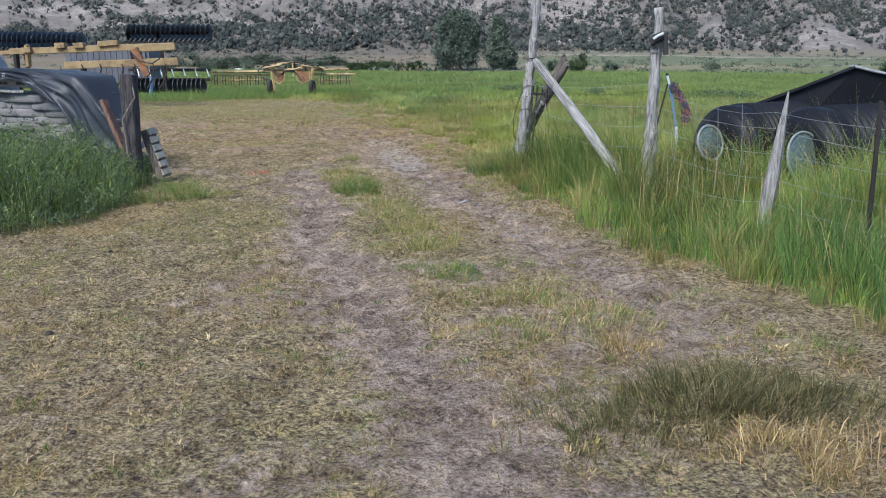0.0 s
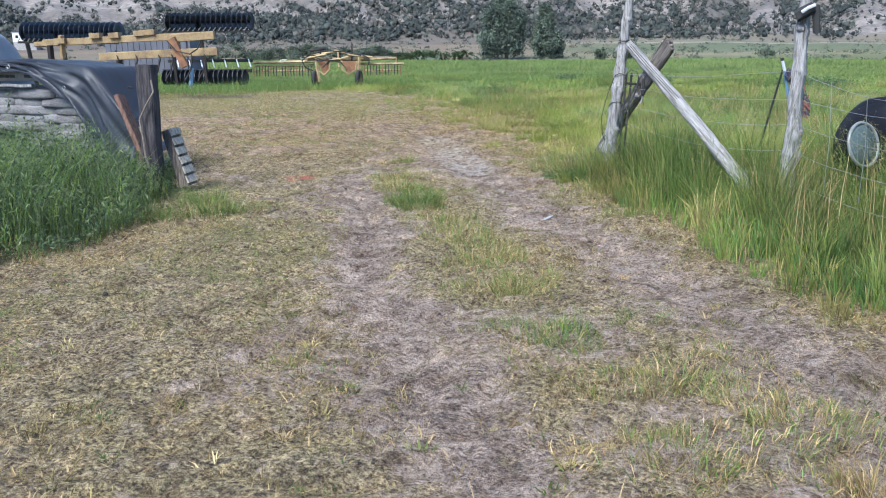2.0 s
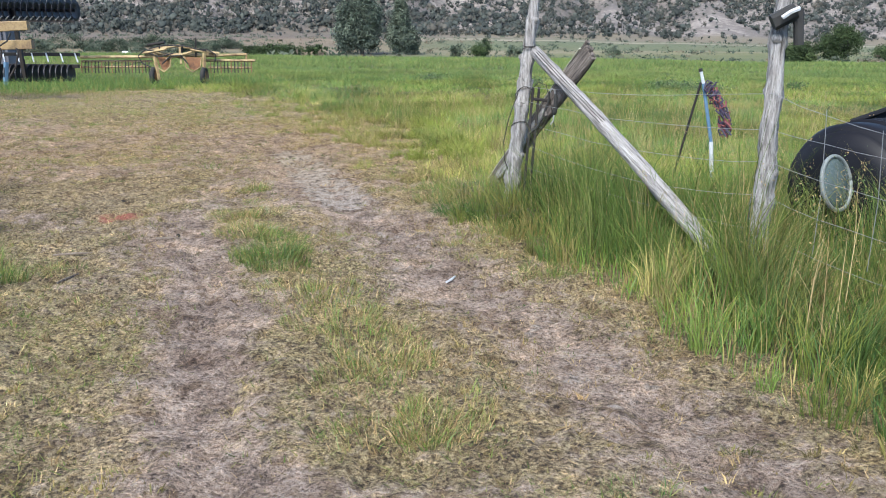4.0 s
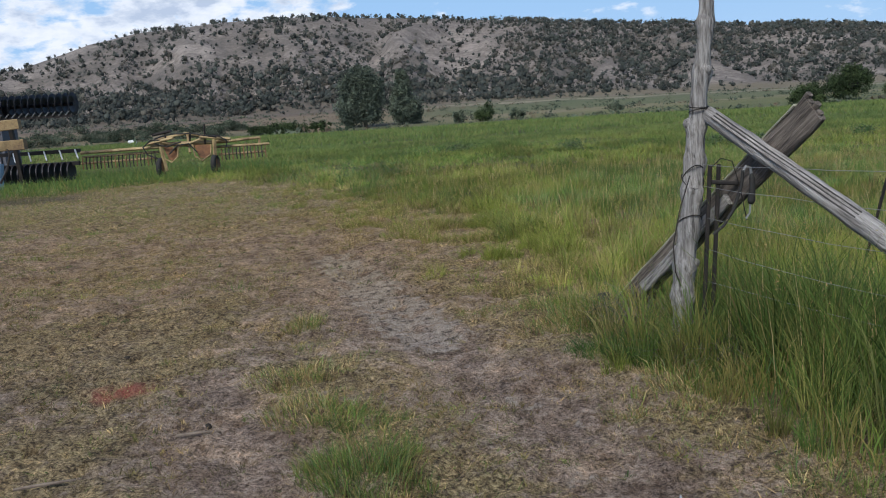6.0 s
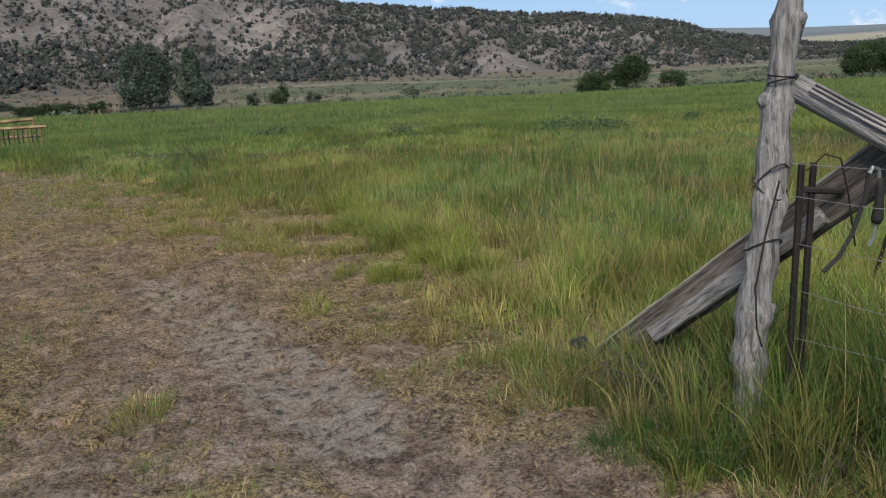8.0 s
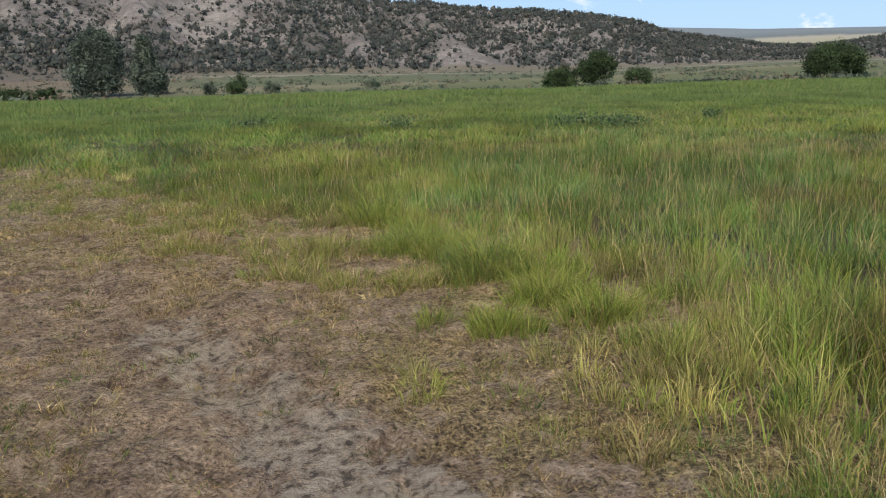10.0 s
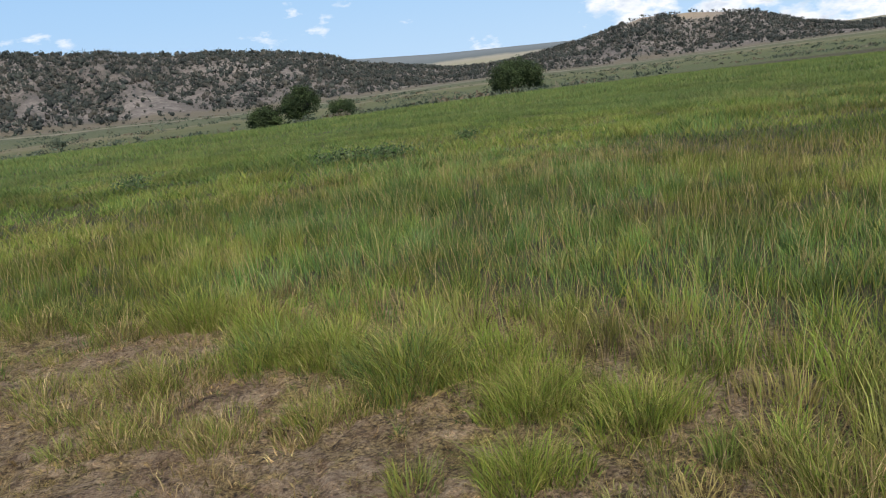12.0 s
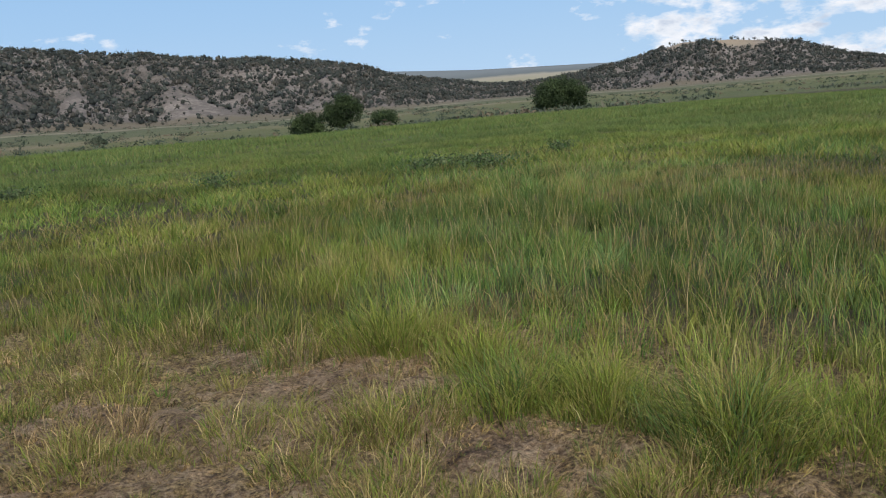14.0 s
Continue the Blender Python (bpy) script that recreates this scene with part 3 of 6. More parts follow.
# by the fence: matted undergrowth, then leaning tussocks; then the field near the end of the walk
x, y = scatter(0.8, 6.5, 6.0, 16.0, 1500)
thin = rng.random(len(x)) > np.maximum(smooth(4.9, 6.5, x), 1 - smooth(6.0, 7.2, y))
x, y = x[thin], y[thin]
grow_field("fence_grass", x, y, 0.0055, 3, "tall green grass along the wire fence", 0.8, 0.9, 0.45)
qx, qy = scatter(0.6, 6.2, 6.4, 16.2, 34)
qd = tall_depth(qx, qy)
ok = (rng.random(len(qx)) < smooth(-0.25, 0.5, qd)) & (rng.random(len(qx)) < 0.25 + 0.75 * smooth(0.36, 0.5, fbm(qx * 2.1 + 15, qy * 2.1)))
qx, qy, qd = qx[ok], qy[ok], qd[ok]
tone = field_tint(qx, qy, qd) * (1 + 0.25 * rng.standard_normal((len(qx), 1)))
straw_ = rng.random(len(qx)) < 0.13
tone[straw_] = pick(STRAW, straw_.sum(), 0.15) * 0.9
sheaves("fence_tussocks", qx, qy, field_height(qx, qy, qd + 0.2) * 1.25, 0.05 + 0.07 * rng.random(len(qx)), 70, 0.0044, tone, "leaning green and straw tussocks along the wire fence", 0.46, 2)
x, y = scatter(-3, 8, 16, 25, 560)
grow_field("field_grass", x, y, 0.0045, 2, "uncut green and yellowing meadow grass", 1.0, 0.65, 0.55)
qx, qy = scatter(-3.2, 8.0, 15.4, 26.5, 30)
qd = tall_depth(qx, qy)
ok = (rng.random(len(qx)) < smooth(-0.5, 0.8, qd)) & (rng.random(len(qx)) < 0.2 + 0.8 * smooth(0.36, 0.52, fbm(qx * 1.9 + 5, qy * 1.9 + 9)))
qx, qy, qd = qx[ok], qy[ok], qd[ok]
tone = field_tint(qx, qy, qd) * (1 + 0.25 * rng.standard_normal((len(qx), 1)))
sheaves("field_tussocks", qx, qy, field_height(qx, qy, qd + 0.3) * 0.95, 0.05 + 0.08 * rng.random(len(qx)), 54, 0.0046, tone, "lime and straw-tipped tussocks at the field's margin", 0.55, 2)
# farther tussocks, coarser and fewer
qx, qy = scatter(-9, 18, 25, 40, 9)
qd = tall_depth(qx, qy)
ok = (qd > 0.2) & (rng.random(len(qx)) < 0.15 + 0.85 * smooth(0.4, 0.56, fbm(qx * 0.8 + 5, qy * 0.8 + 9)))
qx, qy, qd = qx[ok], qy[ok], qd[ok]
tone = field_tint(qx, qy, qd) * (1 + 0.18 * rng.standard_normal((len(qx), 1)))
sheaves("field_tussocks", qx, qy, field_height(qx, qy, qd) * 1.0, 0.08 + 0.14 * rng.random(len(qx)), 26, 0.014, tone, "darker and paler tussocks out in the meadow", 0.8, 1)
x, y = scatter(3.5, 18, -3, 26, 330)
thin = np.where(y < 16, (rng.random(len(x)) < np.maximum(smooth(4.9, 6.5, x), 1 - smooth(6.0, 7.2, y))), x > 7.5 + rng.random(len(x)))
grow_field("field_grass", x[thin], y[thin], 0.013, 1, "uncut green and yellowing meadow grass", 1.0, 0.8, 0.8)
x, y = scatter(-24, 32, 25, 46, 200)
grow_field("field_grass", x, y, 0.016, 1, "uncut green and yellowing meadow grass", 1.0, 0.75, 0.9)
x, y = scatter(-40, 75, 46, 76, 45)
grow_field("field_grass", x, y, 0.045, 1, "distant green meadow grass")
x, y = scatter(32, 110, 20, 46, 36)
grow_field("field_grass", x, y, 0.045, 1, "distant green meadow grass")

# short dry turf of the track
x, y = scatter(-7, 5, 4.6, 26, 2500)
d = tall_depth(x, y)
bare = np.maximum(np.exp(-(along(LEFT_RUT, x, y) / 0.24) ** 2), np.exp(-(along(RIGHT_RUT, x, y) / 0.33) ** 2))
bare = np.maximum(bare, np.exp(-(along(MUD, x, y) / 0.4) ** 4))
cover = 0.15 + 0.9 * smooth(0.36, 0.62, fbm(x * 1.3 + 11, y * 1.3))
close = np.where(y < 20, 1.0, 0.45) * np.where(x < -5, 0.4, 1.0)
ok = (d < 0.4) & (rng.random(len(x)) < cover * (1 - 0.92 * bare) * close)
x, y = x[ok], y[ok]
c = pick(DRIES, len(x))
g = rng.random(len(x)) < smooth(0.42, 0.7, fbm(x * 0.8 + 60, y * 0.8)) * 0.8
c[g] = pick(np.vstack([GREENS[[0, 2, 4, 4]] * 0.9, STRAW[2:3]]), g.sum())
c *= 1 - smooth(13.5, 17, y)[:, None] * np.array((0.02, 0.1, 0.2))
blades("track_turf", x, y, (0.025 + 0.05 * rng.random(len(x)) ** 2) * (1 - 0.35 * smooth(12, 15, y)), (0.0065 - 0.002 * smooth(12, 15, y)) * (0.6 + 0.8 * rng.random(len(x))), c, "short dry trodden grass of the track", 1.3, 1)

x, y = scatter(-4.5, 4.2, 4.8, 20.5, 1900)
bare = np.maximum(np.exp(-(along(LEFT_RUT, x, y) / 0.2) ** 2), np.exp(-(along(RIGHT_RUT, x, y) / 0.28) ** 2))
ok = (tall_depth(x, y) < 1.6) & (rng.random(len(x)) < (0.2 + 0.8 * smooth(0.35, 0.6, fbm(x * 1.1 + 31, y * 1.1))) * (1 - 0.75 * bare))
x, y = x[ok], y[ok]
c = pick(np.vstack([DRIES[[0, 1, 2, 2, 3]], DRIES[[0, 2]] * 1.2]), len(x), 0.25)
c *= 1 - smooth(13.5, 17, y)[:, None] * np.array((0.05, 0.13, 0.22))
blades("straw_litter", x, y, 0.012 + 0.02 * rng.random(len(x)), 0.0036 * (0.6 + 0.8 * rng.random(len(x))), c, "dead grass stems lying on the track", 2.6, 1)
x, y = scatter(-16, 0, 16.5, 31, 640)
ok = (tall_depth(x, y) < 0.6) & (rng.random(len(x)) < 0.25 + smooth(0.35, 0.6, fbm(x * 0.9 + 21, y * 0.9)))
x, y = x[ok], y[ok]
c = pick(np.vstack([DRIES[[0, 1, 2, 4, 4]], GREENS[[0, 2, 4]], STRAW[1:3]]), len(x), 0.22) * 1.05
blades("yard_turf", x, y, (0.03 + 0.07 * rng.random(len(x)) ** 2) * (0.5 + 0.5 * smooth(19, 23, y)), (0.004 + 0.008 * smooth(19, 24, y)) * (0.6 + 0.8 * rng.random(len(x))), c, "short yellowing grass of the yard", 0.9, 1)

qx, qy = scatter(-14, 0.5, 16, 30, 7)
ok = (tall_depth(qx, qy) < 0.4) & (rng.random(len(qx)) < smooth(0.44, 0.6, fbm(qx * 0.6 + 17, qy * 1.3)))
qx, qy = qx[ok], qy[ok]
sheaves("yard_clumps", qx, qy, 0.06 + 0.09 * rng.random(len(qx)), 0.08 + 0.14 * rng.random(len(qx)), 30, 0.009, pick(np.vstack([GREENS[[0, 2, 4]], STRAW[1:3], DRIES[[0, 4]]]), len(qx), 0.2), "low ragged clumps of yellowing turf in the yard", 0.9, 1)

# cropped stubble clumps over the trodden ground, some olive, some bleached
qx, qy = scatter(-5.5, 3.4, 4.9, 22, 62)
keep_ = 1 - 0.8 * np.maximum(np.exp(-(along(LEFT_RUT, qx, qy) / 0.2) ** 2), np.exp(-(along(MUD, qx, qy) / 0.4) ** 4))
ok = (tall_depth(qx, qy) < 0.3) & (rng.random(len(qx)) < keep_ * (0.2 + 0.8 * smooth(0.4, 0.55, fbm(qx * 1.7 + 90, qy * 1.7))))
qx, qy = qx[ok], qy[ok]
own = pick(np.vstack([DRIES[[1, 3, 3, 4]] * 0.75, STRAW, GREENS[[0, 1, 3]] * 0.8, DRIES[[0, 2, 2]] * 1.1]), len(qx), 0.3)
own *= 1 - smooth(13.5, 17, qy)[:, None] * np.array((0.02, 0.08, 0.15))
sheaves("stubble", qx, qy, 0.03 + 0.05 * rng.random(len(qx)) ** 1.5, 0.025 + 0.05 * rng.random(len(qx)), 18, 0.0052, own, "cropped olive and straw-coloured grass stubble on the track", 1.1, 2, 0.3)

# tufts: place, spread, height, count, colours
TUFTS = (
    (-0.87, 13.6, 0.26, 0.17, 700, "mix"), (-0.62, 12.9, 0.26, 0.17, 700, "mix"), (-0.3, 12.2, 0.3, 0.24, 1000, "green"), (0.15, 11.35, 0.3, 0.15, 700, "mix"),
    (0.45, 10.8, 0.3, 0.16, 700, "mix"), (0.67, 10.3, 0.32, 0.17, 800, "mix"), (0.92, 9.6, 0.28, 0.18, 800, "mix"), (1.3, 8.68, 0.2, 0.14, 450, "green"),
    (1.8, 8.2, 0.28, 0.13, 650, "mix"), (1.87, 7.5, 0.3, 0.13, 650, "mix"), (2.3, 7.85, 0.3, 0.14, 700, "mix"), (2.1, 8.6, 0.2, 0.1, 300, "mix"),
    (2.45, 7.3, 0.16, 0.16, 260, "dry"), (2.75, 6.6, 0.42, 0.23, 2300, "dark"), (2.3, 6.3, 0.36, 0.12, 1200, "dark"), (3.15, 6.7, 0.36, 0.2, 1500, "dark"),
    (2.95, 6.15, 0.3, 0.16, 700, "dry"), (3.3, 6.0, 0.35, 0.17, 700, "dry"), (2.85, 8.3, 0.25, 0.09, 350, "mix"), (3.2, 7.6, 0.35, 0.08, 500, "mix"),
    (0.42, 16.95, 0.15, 0.22, 520, "lime"), (1.05, 16.98, 0.22, 0.26, 620, "lime"), (0.93, 17.48, 0.24, 0.26, 700, "lime"), (0.74, 18.22, 0.26, 0.31, 950, "lime"),
    (1.1, 16.35, 0.2, 0.2, 400, "mix"), (0.53, 18.8, 0.2, 0.26, 500, "lime"), (0.31, 19.08, 0.2, 0.24, 450, "lime"), (0.65, 18.91, 0.2, 0.26, 450, "lime"),
    (-0.7, 19.09, 0.18, 0.17, 350, "mix"), (-0.27, 19.22, 0.16, 0.26, 300, "mix"), (-0.15, 20.5, 0.22, 0.26, 380, "mix"), (0.56, 19.66, 0.22, 0.3, 480, "lime"),
    (0.35, 20.3, 0.26, 0.36, 700, "lime"), (-1.38, 19.68, 0.24, 0.14, 350, "mix"), (-0.55, 21.2, 0.4, 0.26, 600, "mix"), (-0.16, 18.39, 0.2, 0.15, 300, "mix"),
    (0.38, 18.15, 0.18, 0.16, 300, "mix"), (1.0, 17.93, 0.25, 0.26, 500, "lime"), (0.88, 17.46, 0.2, 0.22, 350, "lime"), (-0.4, 19.3, 0.2, 0.2, 350, "mix"),
    (0.12, 18.1, 0.17, 0.16, 350, "mix"), (-0.3, 18.22, 0.17, 0.15, 350, "mix"), (-0.63, 18.6, 0.2, 0.17, 400, "mix"), (-1.26, 20.0, 0.3, 0.17, 450, "dry"),
    (-1.4, 18.1, 0.2, 0.1, 220, "dry"), (-1.24, 18.5, 0.2, 0.11, 220, "dry"), (-0.1, 19.2, 0.3, 0.2, 600, "mix"), (-0.8, 19.6, 0.3, 0.17, 500, "mix"),
    (1.1, 13.7, 0.27, 0.24, 1100, "deep"), (0.85, 14.5, 0.3, 0.22, 800, "mix"), (1.35, 13.1, 0.25, 0.2, 600, "mix"), (-3.0, 17.6, 0.22, 0.09, 220, "mix"),
    (-2.0, 11.5, 0.27, 0.3, 420, "green"), (-2.35, 11.9, 0.26, 0.3, 420, "green"), (-2.4, 11.2, 0.26, 0.26, 420, "green"), (-1.7, 11.75, 0.24, 0.12, 260, "mix"), (-1.75, 10.9, 0.2, 0.06, 160, "mix"), (-2.0, 19.5, 0.3, 0.1, 260, "mix"),
    (2.98, 11.0, 0.22, 0.5, 800, "dry"), (3.5, 10.4, 0.5, 0.4, 400, "dry"), (4.1, 9.9, 0.5, 0.42, 400, "dry"),
    (1.15, 14.45, 0.3, 0.26, 800, "green"), (0.95, 14.9, 0.3, 0.2, 600, "mix"), (1.5, 14.0, 0.25, 0.3, 600, "green"), (1.25, 13.55, 0.25, 0.25, 700, "green"),
    (-1.07, 14.7, 0.17, 0.17, 420, "mix"), (-0.45, 12.85, 0.2, 0.16, 500, "green"), (1.0, 12.82, 0.17, 0.12, 300, "mix"), (-0.39, 18.46, 0.25, 0.14, 400, "mix"), (-1.1, 20.87, 0.3, 0.15, 450, "mix"), (0.08, 18.06, 0.16, 0.14, 300, "mix"),
    (0.69, 18.25, 0.3, 0.32, 900, "green"), (0.45, 19.2, 0.26, 0.26, 600, "green"), (-1.42, 19.8, 0.24, 0.16, 380, "mix"), (-0.48, 18.78, 0.2, 0.18, 380, "mix"), (0.29, 18.06, 0.22, 0.15, 380, "mix"), (-1.6, 20.6, 0.26, 0.15, 380, "mix"), (0.99, 16.1, 0.25, 0.26, 600, "mix"),
    (-2.4, 21.0, 0.5, 0.14, 500, "dry"), (-1.2, 21.0, 0.5, 0.17, 600, "mix"), (0.2, 15.6, 0.25, 0.1, 250, "mix"), (1.7, 12.0, 0.22, 0.09, 260, "mix"),
)
parts = []
stray = np.random.default_rng(21)
MANY = list(TUFTS)
for k in range(620):
    tx, ty = stray.uniform(-6.5, 4.0), stray.uniform(5.0, 27.0)
    gap = tall_depth(np.array([tx]), np.array([ty]))[0]
    rut = min(along(LEFT_RUT, np.array([tx]), np.array([ty]))[0] / 0.3, along(RIGHT_RUT, np.array([tx]), np.array([ty]))[0] / 0.4, along(MUD, np.array([tx]), np.array([ty]))[0] / 0.5)
    if gap > 0.9 or rut < 1 or (tx < -2.3 and 8.5 < ty < 13):
        continue
    near_edge = max(0.0, 1 + gap / 2.5)
    if ty > 16.5 and stray.uniform(0, 1) < 0.45:
        continue
    MANY.append((tx, ty, stray.uniform(0.06, 0.16) * (1 + near_edge), stray.uniform(0.035, 0.075) * (1 + 1.2 * near_edge), int(60 + 130 * near_edge), stray.choice(("mix", "mix", "dry", "green"))))
for tx, ty, spread, high, count, kind in MANY:
    if ty < 13.8 and -1 < tx < 2.5 and kind in ("mix", "green"):
        spread, high, count = spread * 1.15, high * 0.85, int(count * 1.5)
    if ty > 15 and kind in ("lime", "green") and count > 250:
        spread, high, count = spread * 1.15, high * 1.08, int(count * 1.4)
    count = int(count * 1.4)
    a, q = rng.random(count) * 2 * np.pi, np.sqrt(rng.random(count))
    wob = 1 + 0.3 * np.sin(a * 2 + tx * 7) + 0.2 * np.sin(a * 3 + ty * 5)
    px, py = tx + np.cos(a) * q * spread * wob, ty + np.sin(a) * q * spread * wob * 0.9
    hh = high * (1.15 - 0.55 * q) * (0.3 + 1.0 * rng.random(count) ** 1.3)
    if ty < 15:
        hh *= 0.5 + 0.5 * smooth(0.36, 0.52, fbm(px * 11 + 3, py * 11, 3))
    base = {"green": np.vstack([GREENS[[0, 2, 4]], GREENS[[1, 3]], EMERALD[2:], STRAW[2:3], DRIES[3:4]]), "mix": np.vstack([GREENS[[0, 2, 4]], EMERALD[3:], DRIES[[0, 2, 3, 4]]]) * 1.05, "dry": DRIES, "dark": DARKS, "deep": np.vstack([EMERALD[[0, 2, 2]] * 0.75, GREENS[[1, 3]] * 0.85]), "lime": np.vstack([LIME, LIME[:2], STRAW[2:3]]) * 1.2}[kind]
    if kind == "mix" and ty > 15:
        base = np.vstack([LIME[[0, 1, 3]] * 1.1, GREENS[2:3], STRAW, DRIES[2:3]])
    parts.append((px, py, hh, pick(base, count, 0.28), a + rng.standard_normal(count) * 1.1))
px, py, hh, cc, oo = (np.concatenate([p[k] for p in parts]) for k in range(5))
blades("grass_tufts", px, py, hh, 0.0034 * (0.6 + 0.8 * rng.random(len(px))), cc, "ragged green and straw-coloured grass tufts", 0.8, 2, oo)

# low clumps before the uncut margin, each ringed by dark brown blades as painted shade
qx, qy = scatter(-4.5, 1.6, 15.2, 25, 9)
qd = tall_depth(qx, qy)
ok = (qd < 0.2) & (rng.random(len(qx)) < smooth(-2.2, -0.1, qd) * (0.15 + 0.85 * smooth(0.46, 0.58, fbm(qx * 1.4 + 44, qy * 2.2)))) & (along(MUD, qx, qy) > 0.55)
qx, qy, qd = qx[ok], qy[ok], qd[ok]
wide_ = 0.07 + 0.1 * rng.random(len(qx))
own = pick(np.vstack([LIME[[0, 1, 3]] * 1.05, GREENS[[0, 2]], STRAW[:3]]), len(qx), 0.2)
sheaves("margin_clumps", qx, qy, 0.09 + 0.11 * rng.random(len(qx)), wide_, 80, 0.0042, own, "low lime and straw clumps before the field's margin", 0.75, 2)
sheaves("clump_shade", qx, qy, np.full(len(qx), 0.035), wide_ * 1.25, 40, 0.005, pick(DARKS[[0, 2, 3]] * (1.1, 0.9, 0.8), len(qx), 0.2), "short dark brown blades imitating the shade round the clumps", 1.4, 1)

# rank grass round the machines
x, y = scatter(-16, -4.8, 27.2, 33, 260)
ok = smooth(-0.6, 0.8, y - np.interp(x, (-16, -9.5, -7.4, -4.8), (26.6, 27.0, 29.2, 31)) + 1.5 * (fbm(x * 0.8, y * 0.8) - 0.5)) > rng.random(len(x))
x, y = x[ok], y[ok]
blades("machine_grass", x, y, 0.14 + 0.34 * rng.random(len(x)) * (0.4 + fbm(x * 0.9, y * 0.9)), 0.013 * (0.6 + 0.8 * rng.random(len(x))), pick(np.vstack([GREENS[:4], EMERALD, STRAW[2:3]]), len(x), 0.2) * 1.05, "rank green grass round the parked implements", 0.7, 1)

# seed heads standing over the field
x, y = scatter(-1.5, 9, 7, 27, 75)
d = tall_depth(x, y)
x, y, d = x[d > 0.5], y[d > 0.5], d[d > 0.5]
blades("seed_stalks", x, y, field_height(x, y, d) * 1.15 + 0.05, np.full(len(x), 0.0032), pick(np.vstack([DRIES[[0, 2]], STRAW[:2], LIME[3:]]), len(x)), "pale seed stalks over the grass", 0.4, 2)


# ---- leaves of weeds, bushes and trees ----
def leaves(name, centre, size, tint, mat=LEAF, squash=1.0):
    """Small two-sided folded leaves at the centres, as one mesh."""
    n = len(centre)
    a = rng.standard_normal((n, 3))
    a /= np.linalg.norm(a, axis=1)[:, None]
    b = np.cross(a, rng.standard_normal((n, 3)))
    b /= np.linalg.norm(b, axis=1)[:, None]
    s = (size * (0.6 + 0.8 * rng.random(n)))[:, None]
    verts = np.stack([centre - a * s, centre + b * s * 0.45 * squash, centre + a * s, centre - b * s * 0.45 * squash + np.cross(a, b) * s * 0.25], 1).reshape(-1, 3)
    tris = (np.arange(n)[:, None, None] * 4 + np.array(((0, 1, 2), (0, 2, 3)))[None]).reshape(-1, 3)
    return array_mesh(name, verts, tris, mat, np.repeat(tint, 4, axis=0))


# grey-green broad-leaved weeds by the stack
n = 62000
wx, wy = -7.5 + 5.6 * rng.random(n), 8.9 + 4.0 * rng.random(n)
inside = np.interp(wy, (8.9, 9.4, 9.9, 10.6, 11.4, 12.1, 12.9), (-3.4, -2.75, -2.5, -2.35, -2.5, -2.9, -3.1)) - wx + 0.5 * (fbm(wx * 2, wy * 2) - 0.5)
ok = (inside > 0) & (rng.random(n) < smooth(-7.4, -6.2, wx + 0.8 * (fbm(wx, wy * 1.5) - 0.5)))
wx, wy, inside = wx[ok], wy[ok], inside[ok]
crown = 0.16 + 0.32 * np.clip(inside / 0.7, 0, 1) * (0.5 + fbm(wx * 1.5 + 9, wy * 1.5))
crown *= 0.3 + 1.3 * smooth(0.34, 0.66, fbm(wx * 3.2 + 3, wy * 3.2, 3))
wz = crown * rng.random(len(wx)) ** 0.7
me = leaves("broadleaf_weeds", np.stack([wx, wy, wz + 0.02], -1), np.full(len(wx), 0.023), pick(WEEDS, len(wx), 0.28), LEAF, 0.45)
tagged(new("broadleaf_weeds", me), "grey-green broad-leaved weeds beside the stacked sacks", "weeds", kind="stuff")
ok = rng.random(len(wx)) < 0.4
blades("weed_stalks", wx[ok], wy[ok], crown[ok] * (0.8 + 0.7 * rng.random(ok.sum())), np.full(ok.sum(), 0.006), pick(np.vstack([WEEDS * 1.15, GREENS[:3]]), ok.sum()), "grass and weed stalks beside the stacked sacks", 0.5, 2)
sx, sy = -4.05 + 0.22 * rng.standard_normal(600), 11.6 + 0.2 * rng.standard_normal(600)
sz = 0.25 + 0.85 * rng.random(600)
keep = np.hypot(sx + 4.05, sy - 11.6) < 0.36 * (1.25 - sz)
me = leaves("thistle", np.stack([sx, sy, sz], -1)[keep], np.full(keep.sum(), 0.02), pick(WEEDS, keep.sum()) * 0.8)
tagged(new("tall_weed", me), "tall leafy weed before the stacked sacks", "weed", kind="stuff")


# darker leafy weeds here and there in the field
spots_ = ((6.1, 29.3, 0.5), (6.8, 28.8, 0.5), (9.6, 30.0, 0.25), (2.7, 31.2, 0.3), (-0.3, 33.8, 0.4))
pts_ = []
for fx_, fy_, fr_ in spots_:
    k = int(1600 * fr_)
    pts_.append(rng.standard_normal((k, 3)) * (fr_ * 0.6, fr_ * 0.5, 0.06) + (fx_, fy_, level(fx_, fy_) + 0.16))
pts_ = np.vstack(pts_)
me = leaves("field_weeds", pts_, np.full(len(pts_), 0.03), pick(np.vstack([WEEDS, EMERALD[2:3]]), len(pts_)))
tagged(new("field_weeds", me), "darker leafy weeds among the field grass", "weeds", kind="stuff")

